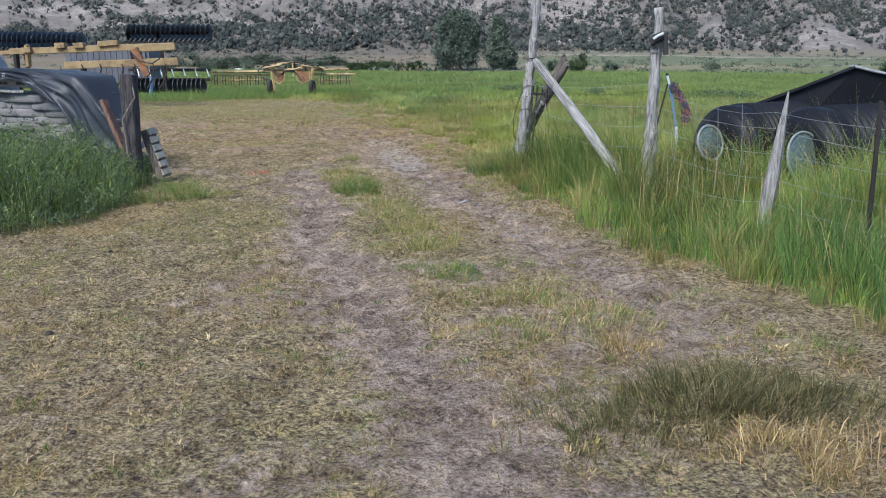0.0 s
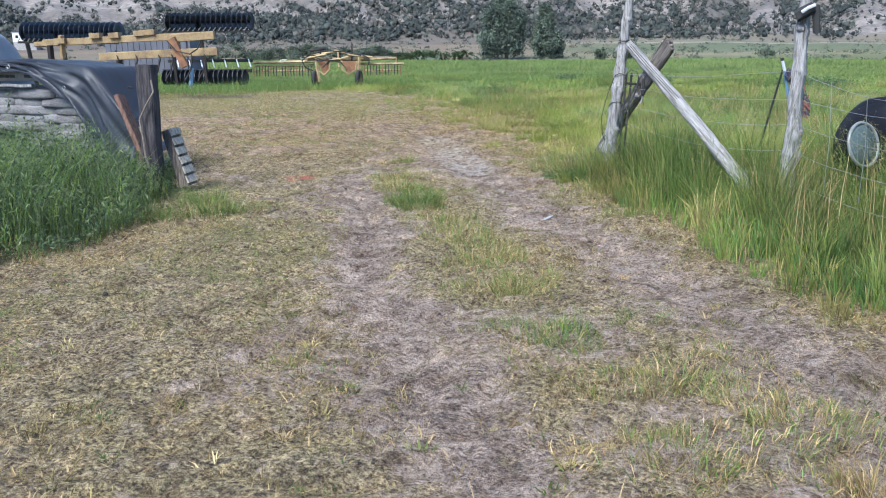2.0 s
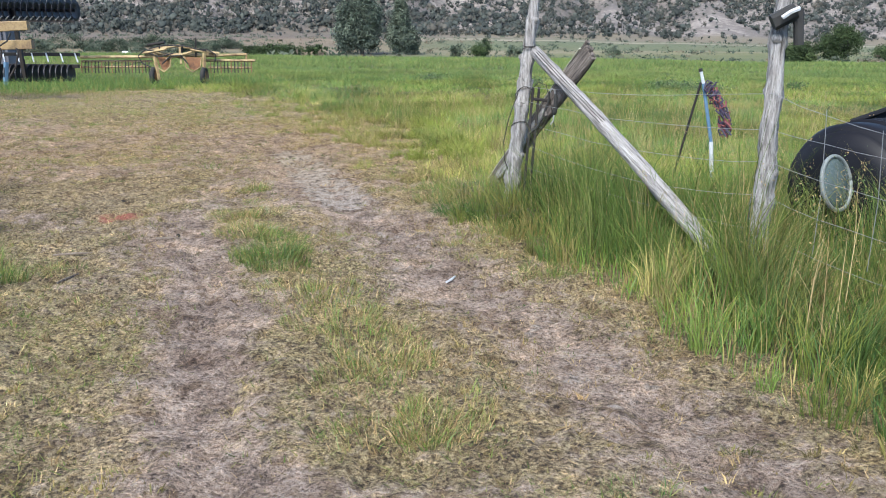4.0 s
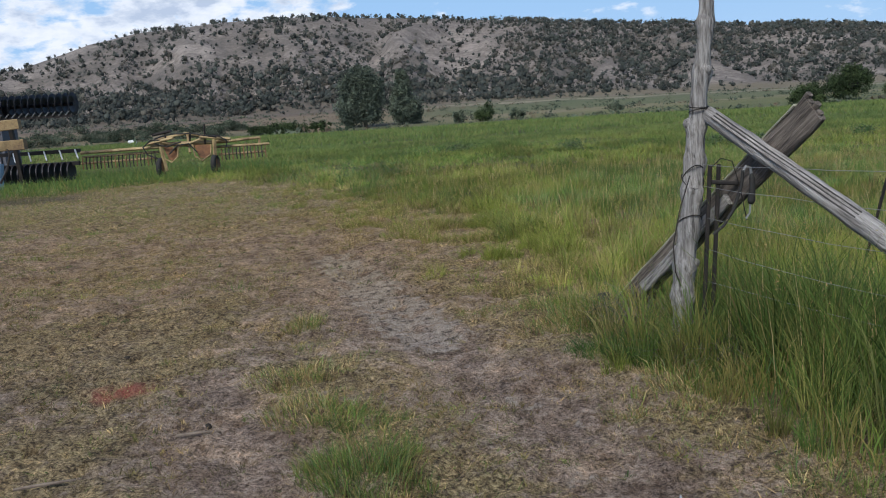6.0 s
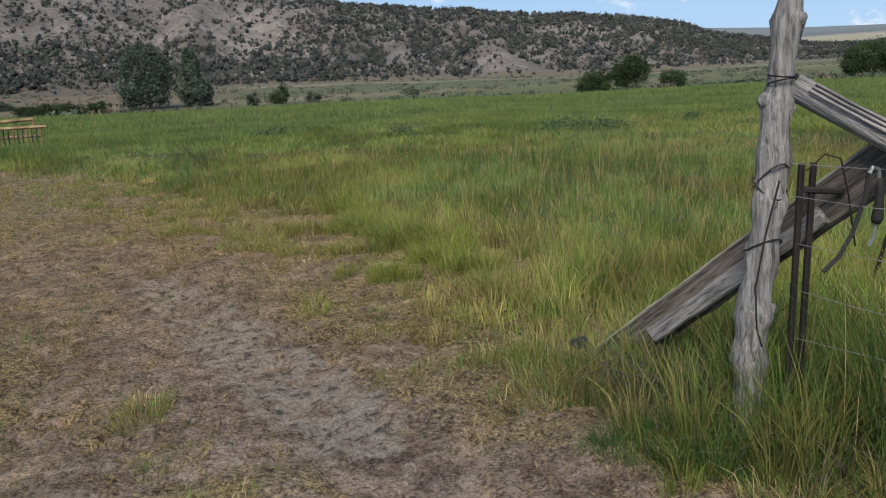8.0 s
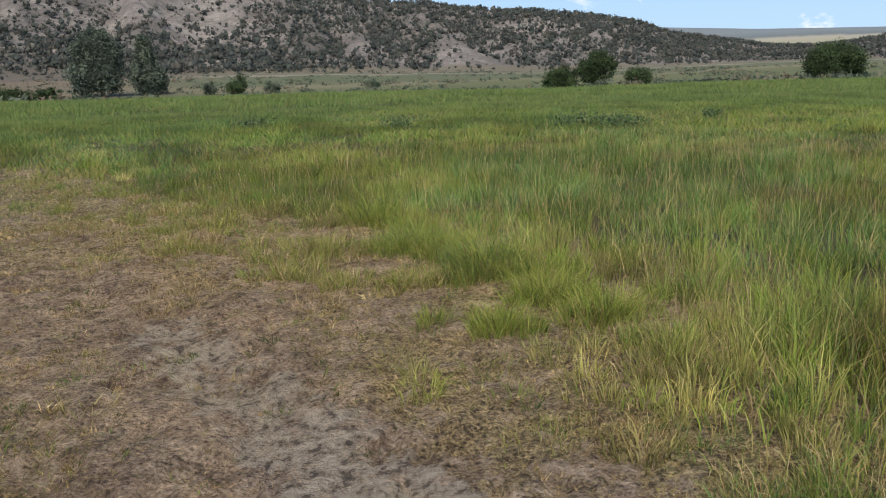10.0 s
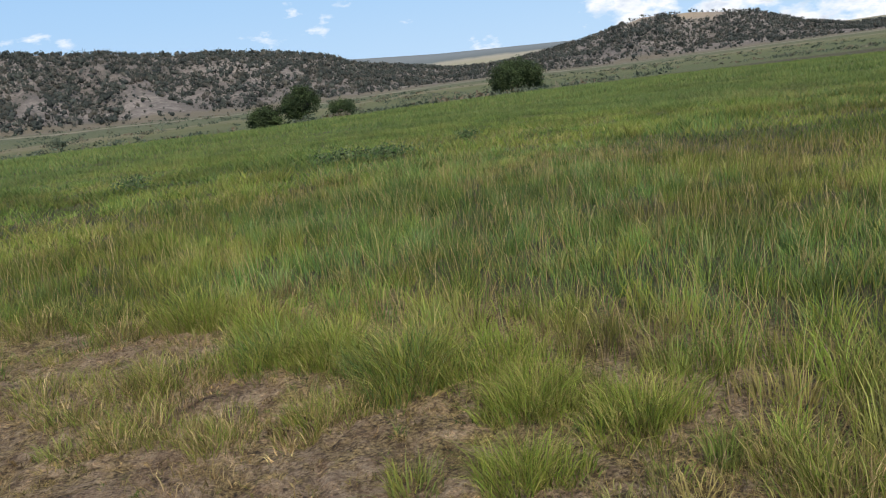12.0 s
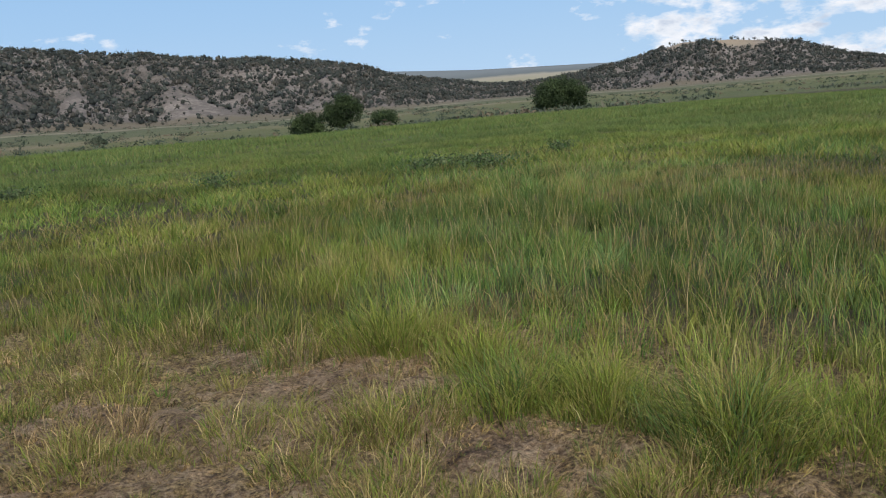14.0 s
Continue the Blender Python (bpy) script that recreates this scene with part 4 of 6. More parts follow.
# ripe grass heads by the fence and drums
m_ = 420
hx_, hy_ = 1.6 + 4.0 * rng.random(m_), 8.0 + 5.5 * rng.random(m_)
ok = tall_depth(hx_, hy_) > 0.35
hx_, hy_ = hx_[ok], hy_[ok]
hz_ = 0.5 + 0.35 * rng.random(len(hx_))
blades("ripe_stalks", hx_, hy_, hz_ / 0.97, np.full(len(hx_), 0.004), pick(DRIES[[0, 2]], len(hx_)), "thin ripe grass stalks by the fence", 0.12, 2)
at_ = np.repeat(np.stack([hx_, hy_, hz_], -1), 22, axis=0) + rng.standard_normal((len(hx_) * 22, 3)) * (0.012, 0.012, 0.055)
me = leaves("ripe_heads", at_, np.full(len(at_), 0.006), pick(np.vstack([EMERALD[3:], DRIES[[0, 4]]]), len(at_)))
tagged(new("ripe_heads", me), "loose ripe grass seed heads by the fence", "grass", kind="stuff")


def tree(name, at, lobes, count, size, colours, label, trunk=0.25, category="tree"):
    """A tapered trunk with limbs to each lobe, and a crown of leaf clumps gathered at the lobes' outsides."""
    z0 = level(*at)
    root = thing(name, (*at, z0), label, category, "trees and bushes of the valley")
    foot = Vector((*at, z0 - 0.2))
    bm = bmesh.new()
    tallest = max(l[2] + l[5] * 0.4 for l in lobes)
    tube(bm, [foot, foot + Vector((0.1, 0, tallest * 0.3)), foot + Vector((0.0, 0.1, tallest * 0.8))], [trunk, trunk * 0.75, trunk * 0.2], 8, 0.15)
    part("trunk", bm, BARK, root)
    pts, tints = [], []
    share = np.array([l[3] * l[5] for l in lobes])
    for (lx, ly, lz, rx, ry, rz), s in zip(lobes, share / share.sum()):
        bm = bmesh.new()
        start = foot + Vector((0, 0, max(0.3, min(lz * 0.5, tallest * 0.35))))
        end = Vector((at[0] + lx, at[1] + ly, z0 + lz))
        tube(bm, [start, start.lerp(end, 0.5) + Vector((0, 0, -0.1 * rz)), end], [trunk * 0.5, trunk * 0.3, trunk * 0.08], 6, 0.1)
        part("limb", bm, BARK, root)
        k = int(count * s)
        sprays = max(10, k // 90)
        hub = rng.standard_normal((sprays, 3))
        hub /= np.linalg.norm(hub, axis=1)[:, None]
        hub *= (0.5 + 0.5 * rng.random((sprays, 1)) ** 0.5)
        which = rng.integers(0, sprays, k)
        v = hub[which] + rng.standard_normal((k, 3)) * (0.15 + 0.13 * rng.random((sprays, 1)))[which]
        p = v * 0.84 * np.array((rx, ry, rz)) + (at[0] + lx, at[1] + ly, z0 + lz)
        up_ = p[:, 2] > z0 + 0.1
        pts.append(p[up_])
        tints.append(np.clip(pick(colours, sprays, 0.22)[which][up_] * (1 + 0.15 * rng.standard_normal((up_.sum(), 1))), 0.01, 1))
    p, c = np.vstack(pts), np.vstack(tints)
    me = leaves("crown", p - np.array(root.location), np.full(len(p), size), c)
    crown_ob = new("crown", me)
    crown_ob.parent = root
    return root


COTTONWOOD = np.array(((0.085, 0.105, 0.082), (0.105, 0.125, 0.095), (0.07, 0.09, 0.072)))
WILLOW = np.array(((0.09, 0.11, 0.08), (0.12, 0.14, 0.1), (0.06, 0.08, 0.055)))
BUSH = np.array(((0.048, 0.07, 0.03), (0.064, 0.09, 0.038), (0.036, 0.054, 0.025)))


def at_bearing(az, r):
    return (CX + r * math.sin(radians(az)), CY + r * math.cos(radians(az)))


D = 200
tree("cottonwood_tree", at_bearing(-7.4, D), ((-2.5, 0, 5, 3.6, 3.5, 4.5), (1.5, 0, 5, 3.6, 3.5, 4.5), (-1.5, 0, 9.5, 3.9, 3.5, 3.8), (1.8, 0, 8.8, 3.3, 3, 3.6), (-0.3, 0, 12, 2.9, 2.6, 2.3), (-4.2, 0, 3, 2, 2, 2.5)), 30000, 0.27, COTTONWOOD, "large dark green cottonwood at the field's far edge", 0.5)
tree("cottonwood_tree", at_bearing(-4.9, D), ((-0.3, 0, 4, 3.0, 3, 4), (2.2, 0, 3, 2.6, 2.5, 3), (0.2, 0, 8, 2.3, 2.2, 3.6), (0.4, 0, 10.8, 1.6, 1.5, 2.2)), 17000, 0.25, np.vstack([COTTONWOOD, WILLOW[:1]]), "slimmer grey-green cottonwood beside the larger one", 0.35)
for az_, r_, big_ in ((-16.4, 225, 0.9), (-18.2, 205, 1.15), (-20.6, 230, 1.3), (-23.0, 212, 1.2), (-25.4, 226, 1.4), (-28.0, 215, 1.2)):
    tree("willow_thicket", at_bearing(az_, r_), ((-3.0 * big_, 0, 1.0, 3.2 * big_, 2, 1.3 * big_), (0.5, 0.6, 1.3, 3.0 * big_, 2, 1.7 * big_), (3.4 * big_, 0, 0.9, 2.8 * big_, 2, 1.2 * big_)), 5200, 0.2, WILLOW * 0.85, "low grey-green willow thicket on the valley floor", 0.1, "shrub")
tree("willow_shrub", at_bearing(-13.2, 190), ((-3.5, 0, 1.0, 3.5, 2, 1.5), (0, 0, 1.2, 3.5, 2, 1.6), (3, 0, 1.1, 3, 2, 1.5)), 7000, 0.19, BUSH, "low dark willow shrubs along the field edge", 0.1, "shrub")
tree("willow_shrub", at_bearing(-10.6, 190), ((-1, 0, 1.0, 2.2, 2, 1.5), (1.5, 0, 1.1, 2, 2, 1.5)), 3800, 0.19, BUSH, "low dark willow shrubs along the field edge", 0.1, "shrub")
tree("bush", at_bearing(0.7, 190), ((0, 0, 2.0, 1.9, 1.8, 2.2), (-1.2, 0, 1.2, 1.5, 1.5, 1.4)), 3600, 0.17, BUSH, "dark green bush beyond the field", 0.12, "bush")
tree("bush", at_bearing(-1.2, 190), ((0, 0, 1.2, 1.6, 1.5, 1.4),), 1900, 0.16, WILLOW, "grey-green sage bush beyond the field", 0.1, "bush")
tree("bush", at_bearing(2.6, 190), ((0, 0, 1.3, 1.5, 1.5, 1.3), (1.4, 0, 0.9, 1.2, 1, 1)), 1900, 0.16, WILLOW, "grey-green sage bush beyond the field", 0.1, "bush")
tree("bush", at_bearing(9.2, 200), ((0, 0, 1.0, 1.8, 1.5, 1.3),), 1900, 0.16, WILLOW, "grey-green sage bush beyond the field", 0.1, "bush")
tree("bush", at_bearing(21.0, 118), ((-0.9, 0, 1.2, 1.7, 1.6, 1.4), (0.7, 0, 1.5, 1.8, 1.7, 1.5)), 9000, 0.125, BUSH, "round dark green bush in the field", 0.15, "bush")
tree("round_tree", at_bearing(23.3, 118), ((-0.8, 0, 2.4, 2.0, 2, 2.0), (0.9, 0, 2.6, 1.9, 2, 2.0), (0, 0, 3.6, 1.6, 1.6, 1.3)), 12000, 0.125, BUSH, "round dark green tree in the field", 0.2)
tree("bush", at_bearing(25.9, 122), ((0, 0, 1.2, 1.8, 1.8, 1.4),), 5500, 0.12, BUSH, "small round dark green bush in the field", 0.12, "bush")
tree("spreading_tree", at_bearing(37.4, 130), ((-2, 0, 2.5, 2.6, 2.5, 2.0), (1.8, 0, 2.3, 2.8, 2.5, 1.9), (0, 0, 3.6, 2.6, 2.5, 1.5), (3.2, 0, 1.7, 1.6, 1.6, 1.2), (-3.2, 0, 1.6, 1.5, 1.5, 1.1)), 20000, 0.13, BUSH, "broad spreading dark green tree in the field", 0.25)

# junipers and scrub over the hillsides: dense woods at the western foot and on the eastern crest
def knobs(n):
    """n small uneven icosahedra about the origin: their corners, and the faces of one."""
    g = (1 + 5 ** 0.5) / 2
    ico = np.array([(-1, g, 0), (1, g, 0), (-1, -g, 0), (1, -g, 0), (0, -1, g), (0, 1, g), (0, -1, -g), (0, 1, -g), (g, 0, -1), (g, 0, 1), (-g, 0, -1), (-g, 0, 1)]) / (1 + g * g) ** 0.5
    rim = [(0, 11, 5), (0, 5, 1), (0, 1, 7), (0, 7, 10), (0, 10, 11), (1, 5, 9), (5, 11, 4), (11, 10, 2), (10, 7, 6), (7, 1, 8)]
    rim += [(3, 9, 4), (3, 4, 2), (3, 2, 6), (3, 6, 8), (3, 8, 9), (4, 9, 5), (2, 4, 11), (6, 2, 10), (8, 6, 7), (9, 8, 1)]
    return ico[None] * (0.72 + 0.5 * rng.random((n, 12, 1))), np.array(rim)


n = 52000
ja, js = -62 + 135 * rng.random(n), -0.05 + 1.07 * rng.random(n)
foot_, crest_ = hill_span(ja)
jr = foot_ + js * (crest_ - foot_)
jx, jy = CX + jr * np.sin(np.radians(ja)), CY + jr * np.cos(np.radians(ja))
jz, _, jh, jd = land(jx, jy)
streak = fbm(ja * 0.55 + 50 + 1.5 * fbm(js * 3, ja * 0.2), js * 3.2 + 20)
thick = 0.08 + 0.36 * smooth(0.42, 0.6, streak)
thick += 1.5 * (1 - smooth(0.12, 0.42, js + 0.3 * (streak - 0.5))) * smooth(-0.02, 0.05, js) * (1 - smooth(2, 9, ja))
thick += 1.0 * smooth(0.22, 0.52, js + 0.55 * (streak - 0.5)) * smooth(-2, 9, ja)
thick += 0.55 * smooth(0.05, 0.3, js) * smooth(16, 24, ja)
ok = (rng.random(n) < thick * np.where(js < 0.02, 0.25, 1.0)) & (jd < 0.3)
ok &= rng.random(n) < np.interp(ja, (-62, -40, 20, 30, 60, 73), (0.4, 0.8, 0.8, 0.9, 0.8, 0.4))
jx, jy, jz, ja, js = jx[ok], jy[ok], jz[ok], ja[ok], js[ok]
m = len(jx)
tall = (1.3 + 3.5 * rng.random(m) ** 1.9) * np.where(js < 0.03, 0.75, 1.0) * (1 + 0.2 * (1 - smooth(0.08, 0.2, js)) * smooth(0.02, 0.05, js) * (1 - smooth(-3, 5, ja)))
JUNIPER = np.array(((0.054, 0.062, 0.056), (0.068, 0.076, 0.067), (0.048, 0.055, 0.052), (0.09, 0.086, 0.074)))
own = np.clip(pick(JUNIPER, m, 0.2), 0.01, 1)
per = 1
ball, rim_ = knobs(m * per)
at_ = np.stack([jx, jy, jz + tall * 0.36], -1)[:, None, :] + rng.standard_normal((m, per, 3)) * (tall[:, None] * (0.2, 0.2, 0.13))[:, None, :]
size_ = np.repeat(tall, per) * (0.22 + 0.1 * rng.random(m * per))
lumps = at_.reshape(-1, 1, 3) + ball * size_[:, None, None] * (1, 1, 1.05)
faces_ = (np.arange(m * per)[:, None, None] * 12 + rim_[None]).reshape(-1, 3)
cols_ = np.repeat(np.repeat(own, per, axis=0) * (1 + 0.12 * rng.standard_normal((m * per, 1))), 12, axis=0)
me = array_mesh("hillside_junipers", lumps.reshape(-1, 3), faces_, LEAF, np.clip(cols_, 0.01, 1))
tagged(new("hillside_junipers", me), "dark junipers and scrub scattered over the hillsides", "trees", kind="stuff")
per = 17
v = rng.standard_normal((m, per, 3))
v /= np.linalg.norm(v, axis=2)[..., None]
tips = np.stack([jx, jy, jz + tall * 0.38], -1)[:, None, :] + v * (0.45 + 0.55 * rng.random((m, per, 1))) * tall[:, None, None] * (0.5, 0.5, 0.44)
spread_ = rng.standard_normal((m * per, 3, 3)) * np.repeat(tall * 0.125, per)[:, None, None]
me = array_mesh("juniper_sprays", (tips.reshape(-1, 1, 3) + spread_).reshape(-1, 3), np.arange(m * per * 3).reshape(-1, 3), LEAF, np.repeat(np.repeat(own, per, axis=0), 3, axis=0))
tagged(new("juniper_sprays", me), "ragged outer sprays of the hillside junipers", "foliage", kind="stuff")

# sage and brush of the valley floor
n = 5000
ja, jr = -50 + 120 * rng.random(n), 80 + 300 * rng.random(n)
jx, jy = CX + jr * np.sin(np.radians(ja)), CY + jr * np.cos(np.radians(ja))
jz, jv, jh, _ = land(jx, jy)
ok = (jv > 0.9) & (jh < 0.5) & (rng.random(n) < smooth(0.45, 0.62, fbm(jx * 0.03, jy * 0.06)))
jx, jy, jz = jx[ok], jy[ok], jz[ok]
per = 14
centre = np.stack([jx, jy, jz + 0.3], -1)[:, None, :] + rng.standard_normal((len(jx), per, 3)) * (0.6, 0.6, 0.22)
tc = np.repeat(pick(np.vstack([WILLOW, WILLOW * 0.8, np.array(((0.15, 0.12, 0.085), (0.13, 0.125, 0.09)))]), len(jx), 0.2), per, axis=0)
me = leaves("sagebrush", centre.reshape(-1, 3), np.full(len(jx) * per, 0.3), np.clip(tc, 0.01, 1))
tagged(new("sagebrush", me), "grey-green sagebrush on the valley floor", "brush", kind="stuff")


# ---- the gate post, its braces and the wire fence ----
def rough_post(name, base, top, r0, r1, label, knots=(), n=14, cuts=60, mat=GREY_WOOD, group="fence posts"):
    base, top = Vector(base), Vector(top)
    base.z = level(base.x, base.y) - 0.25
    root = thing(name, (base.x, base.y, base.z + 0.25), label, "fence post", group)
    bm = bmesh.new()
    pts, radii = [], []
    for k in range(cuts + 1):
        u = k / cuts
        p = base.lerp(top, u)
        p += Vector((noise.noise(Vector((u * 5, base.x, 0))), noise.noise(Vector((u * 5, base.x, 7))), 0)) * 0.022
        bulge = sum(0.028 * math.exp(-((p.z - z) / 0.035) ** 2) for z in knots)
        pts.append(p)
        radii.append(r0 + (r1 - r0) * u ** 0.8 + bulge * 0.5)
    tube(bm, pts, radii, n + 6, 0.3)
    part("trunk", bm, mat, root, soft=True)
    for j, z in enumerate(knots):
        u = (z - base.z) / (top.z - base.z)
        c = base.lerp(top, u)
        a = j * 2.4 + 3.4
        out = Vector((math.cos(a), math.sin(a), 0.35))
        bm = bmesh.new()
        tube(bm, [c, c + out * (r0 * 0.8), c + out * (r0 * 1.02)], [0.045, 0.03, 0.012], 8, 0.3)
        part("knot", bm, mat, root, soft=True)
    return root


rough_post("gate_post", (1.4, 13.72, 0), (1.66, 13.78, 2.45), 0.074, 0.036, "grey weathered knotty log gate post with loose wire", (0.32, 0.5, 0.74, 0.93, 1.12, 1.32, 1.62, 1.9))
rough_post("fence_post", (2.84, 11.45, 0), (2.89, 11.62, 1.92), 0.072, 0.04, "grey weathered forked log fence post", (0.55, 0.72, 1.2, 1.5), 12, 50)
picket = thing("split_picket", (3.6, 9.86, level(3.6, 9.86)), "pointed split grey fence stake leaning in the grass", "fence stake", "fence posts")
bm = bmesh.new()
tube(bm, [(3.6, 9.86, -0.1), (3.67, 9.85, 0.5), (3.71, 9.84, 0.95), (3.74, 9.84, 1.22)], [0.058, 0.05, 0.032, 0.006], 7, 0.25)
part("stake", bm, GREY_WOOD, picket)
root = thing("steel_post", (4.15, 9.0, level(4.15, 9.0)), "thin rusty steel fence post", "fence post", "fence posts")
bm = bmesh.new()
beam(bm, (4.15, 9.0, -0.1), (4.14, 9.0, 1.2), 0.03, 0.022, (0, 1, 0))
part("shaft", bm, IRON, root)

root = thing("brace_pole", (2.74, 11.55, level(2.74, 11.55)), "bleached split pole bracing the gate post, cracked along its length", "fence brace")
bm = bmesh.new()
a, b = Vector((1.61, 13.74, 1.385)), Vector((2.74, 11.55, 0.08))
pts = [a.lerp(b, k / 24) + Vector((0, 0, 0.03 * math.sin(k / 24 * math.pi))) for k in range(25)]
tube(bm, pts, [0.05 + 0.01 * k / 24 for k in range(25)], 12, 0.14)
along_grain(part("pole", bm, PALE_WOOD, root, soft=True), a, b)
for off in (0.02, -0.018, 0.0):
    bm = bmesh.new()
    d = (b - a).normalized()
    up = Vector((-0.55, -0.35, 0.75)).normalized()
    up = (up - d * up.dot(d)).normalized()
    s = d.cross(up)
    tube(bm, [a.lerp(b, u) + Vector((0, 0, 0.03 * math.sin(u * math.pi))) + up * 0.052 + s * (off + 0.006 * math.sin(u * 9)) for u in (0.03, 0.1, 0.2, 0.32, 0.42)], 0.004, 5)
    part("crack", bm, INK, root, "dark drying crack")

root = thing("crossed_plank", (1.2, 14.82, level(1.2, 14.82)), "old split plank with a painted sunlit edge leaning behind the gate post", "plank")
low, high = Vector((1.196, 14.82, 0.03)), Vector((1.97, 13.2, 1.475))
way = (high - low).normalized()
toward = way.cross(Vector((0, 0, 1))).normalized()
across = toward.cross(way)
bm = bmesh.new()
beam(bm, low - across * 0.088, high - across * 0.088, 0.045, 0.17, (0, 0, 1), 0.01, 40, 0.014)
along_grain(part("plank", bm, PLANK_WOOD, root), low, high)
# thin pale strip: the light along the top edge, painted as lighter wood
bm = bmesh.new()
beam(bm, low - across * 0.006, low.lerp(high, 0.965), 0.05, 0.014, (0, 0, 1), 0.004, 30, 0.006)
along_grain(part("lit_edge", bm, EDGE_WOOD, root, "pale upper edge with sunlight painted in"), low, high)
bm = bmesh.new()
beam(bm, low.lerp(high, 0.2) + toward * 0.042 - across * 0.125, low.lerp(high, 0.66) + toward * 0.042 - across * 0.12, 0.035, 0.075, (0, 0, 1), 0.008, 24, 0.014)
along_grain(part("batten", bm, GREY_WOOD, root, "grey split batten along the lower edge"), low, high)
for k, (off, reach_) in enumerate(((0.035, 0.02), (0.0, 0.005), (-0.04, 0.03), (-0.08, 0.012))):
    bm = bmesh.new()
    beam(bm, high + across * (off - 0.06) - way * 0.05, high + across * (off - 0.05) + way * reach_, 0.035, 0.035, (0, 0, 1), 0.008, 4, 0.012)
    along_grain(part("splinter", bm, PLANK_WOOD, root), low, high)
root = thing("plastic_cup", (1.13, 14.86, level(1.13, 14.86)), "small black plastic cup lying at the plank's foot", "cup")
bm = bmesh.new()
z = level(1.13, 14.86)
tube(bm, [(1.1, 14.86, z + 0.06), (1.11, 14.86, z + 0.07), (1.17, 14.85, z + 0.08), (1.172, 14.85, z + 0.08)], [0.026, 0.032, 0.032, 0.022], 14)
part("cup", bm, RUBBER, root, soft=True)
bm = bmesh.new()
tube(bm, [(1.1, 14.86 + 0.033 * math.cos(t_), z + 0.065 + 0.033 * math.sin(t_)) for t_ in [math.pi * k / 10 for k in range(21)]], 0.005, 6)
part("rim", bm, RUBBER, root, soft=True)

root = thing("iron_bars", (1.57, 13.58, level(1.57, 13.58)), "pair of black iron bars wired to the gate post", "iron bars")
for dx in (0.0, 0.05):
    bm = bmesh.new()
    beam(bm, (1.53 + dx, 13.6, 0.05), (1.6 + dx, 13.66, 1.1), 0.022, 0.022, (0, 1, 0), 0.004)
    part("bar", bm, IRON, root)
bm = bmesh.new()
beam(bm, (1.6, 13.66, 1.0), (1.74, 13.6, 0.99), 0.02, 0.025)
part("catch", bm, IRON, root)

insulator = thing("cable_insulator", (1.93, 13.6, 0.88), "dark insulated electric gate handle hanging on a looped cable", "insulator")
bm = bmesh.new()
tube(bm, [(1.93, 13.6, 1.02), (1.935, 13.6, 0.99), (1.935, 13.6, 0.94), (1.93, 13.6, 0.87), (1.925, 13.6, 0.85)], [0.008, 0.016, 0.015, 0.022, 0.014], 10)
part("grip", bm, RUBBER, insulator, soft=True)
bm = bmesh.new()
tube(bm, [(1.93, 13.6, 1.01), (1.925, 13.6, 1.05), (1.9, 13.6, 1.06), (1.885, 13.6, 1.03)], 0.008, 6)
part("hook", bm, WIRE, insulator)
bm = bmesh.new()
tube(bm, [(1.885, 13.6, 1.04), (1.875, 13.6, 0.95), (1.83, 13.6, 0.82), (1.78, 13.6, 0.74), (1.72, 13.6, 0.69)], 0.009, 6)
part("cable", bm, RUBBER, insulator, "black looped cable")
bm = bmesh.new()
tube(bm, [(1.925, 13.6, 0.86), (1.92, 13.6, 0.8), (1.9, 13.6, 0.77)], 0.006, 5)
part("tail", bm, WIRE, insulator)
insulator.location += Vector((-0.165, -0.16, 0.04))

root = thing("loose_wire", (1.5, 13.62, 1.0), "rusty wire twisted round the gate post", "wire")
for zz, rr, tilt in ((1.41, 0.053, 0.1), (1.43, 0.055, -0.05), (1.05, 0.063, 0.5), (1.0, 0.064, -0.4), (0.78, 0.07, 0.3)):
    bm = bmesh.new()
    cx, cy = 1.424 + 0.26 * zz / 2.7, 13.745
    tube(bm, [(cx + rr * math.cos(u), cy + rr * math.sin(u), zz + tilt * 0.1 * math.cos(u * 1.3)) for u in [k * 0.42 for k in range(16)]], 0.0035, 5)
    part("turn", bm, IRON, root)
bm = bmesh.new()
tube(bm, [(1.47, 13.6, 1.05), (1.4, 13.57, 0.85), (1.36, 13.56, 0.66), (1.37, 13.56, 0.5), (1.4, 13.57, 0.42)], 0.004, 5)
part("loop", bm, IRON, root)
bm = bmesh.new()
tube(bm, [(1.58, 13.6, 1.08), (1.64, 13.58, 1.14), (1.7, 13.57, 1.12), (1.74, 13.57, 0.98), (1.78, 13.57, 0.78)], 0.0035, 5)
part("loop", bm, IRON, root)

n = 900
px, py = np.concatenate([1.33 + 0.13 * rng.standard_normal(n // 2), 1.6 + 0.12 * rng.standard_normal(n // 2)]), np.concatenate([14.25 + 0.2 * rng.standard_normal(n // 2), 13.5 + 0.14 * rng.standard_normal(n // 2)])
blades("dead_stems", px, py, 0.2 + 0.25 * rng.random(n), 0.0035 * (0.6 + 0.8 * rng.random(n)), pick(np.array(((0.1, 0.088, 0.075), (0.16, 0.14, 0.12), (0.065, 0.062, 0.05), (0.22, 0.19, 0.15))), n, 0.2), "tangled grey dead stems round the gate post's foot", 1.5, 3)

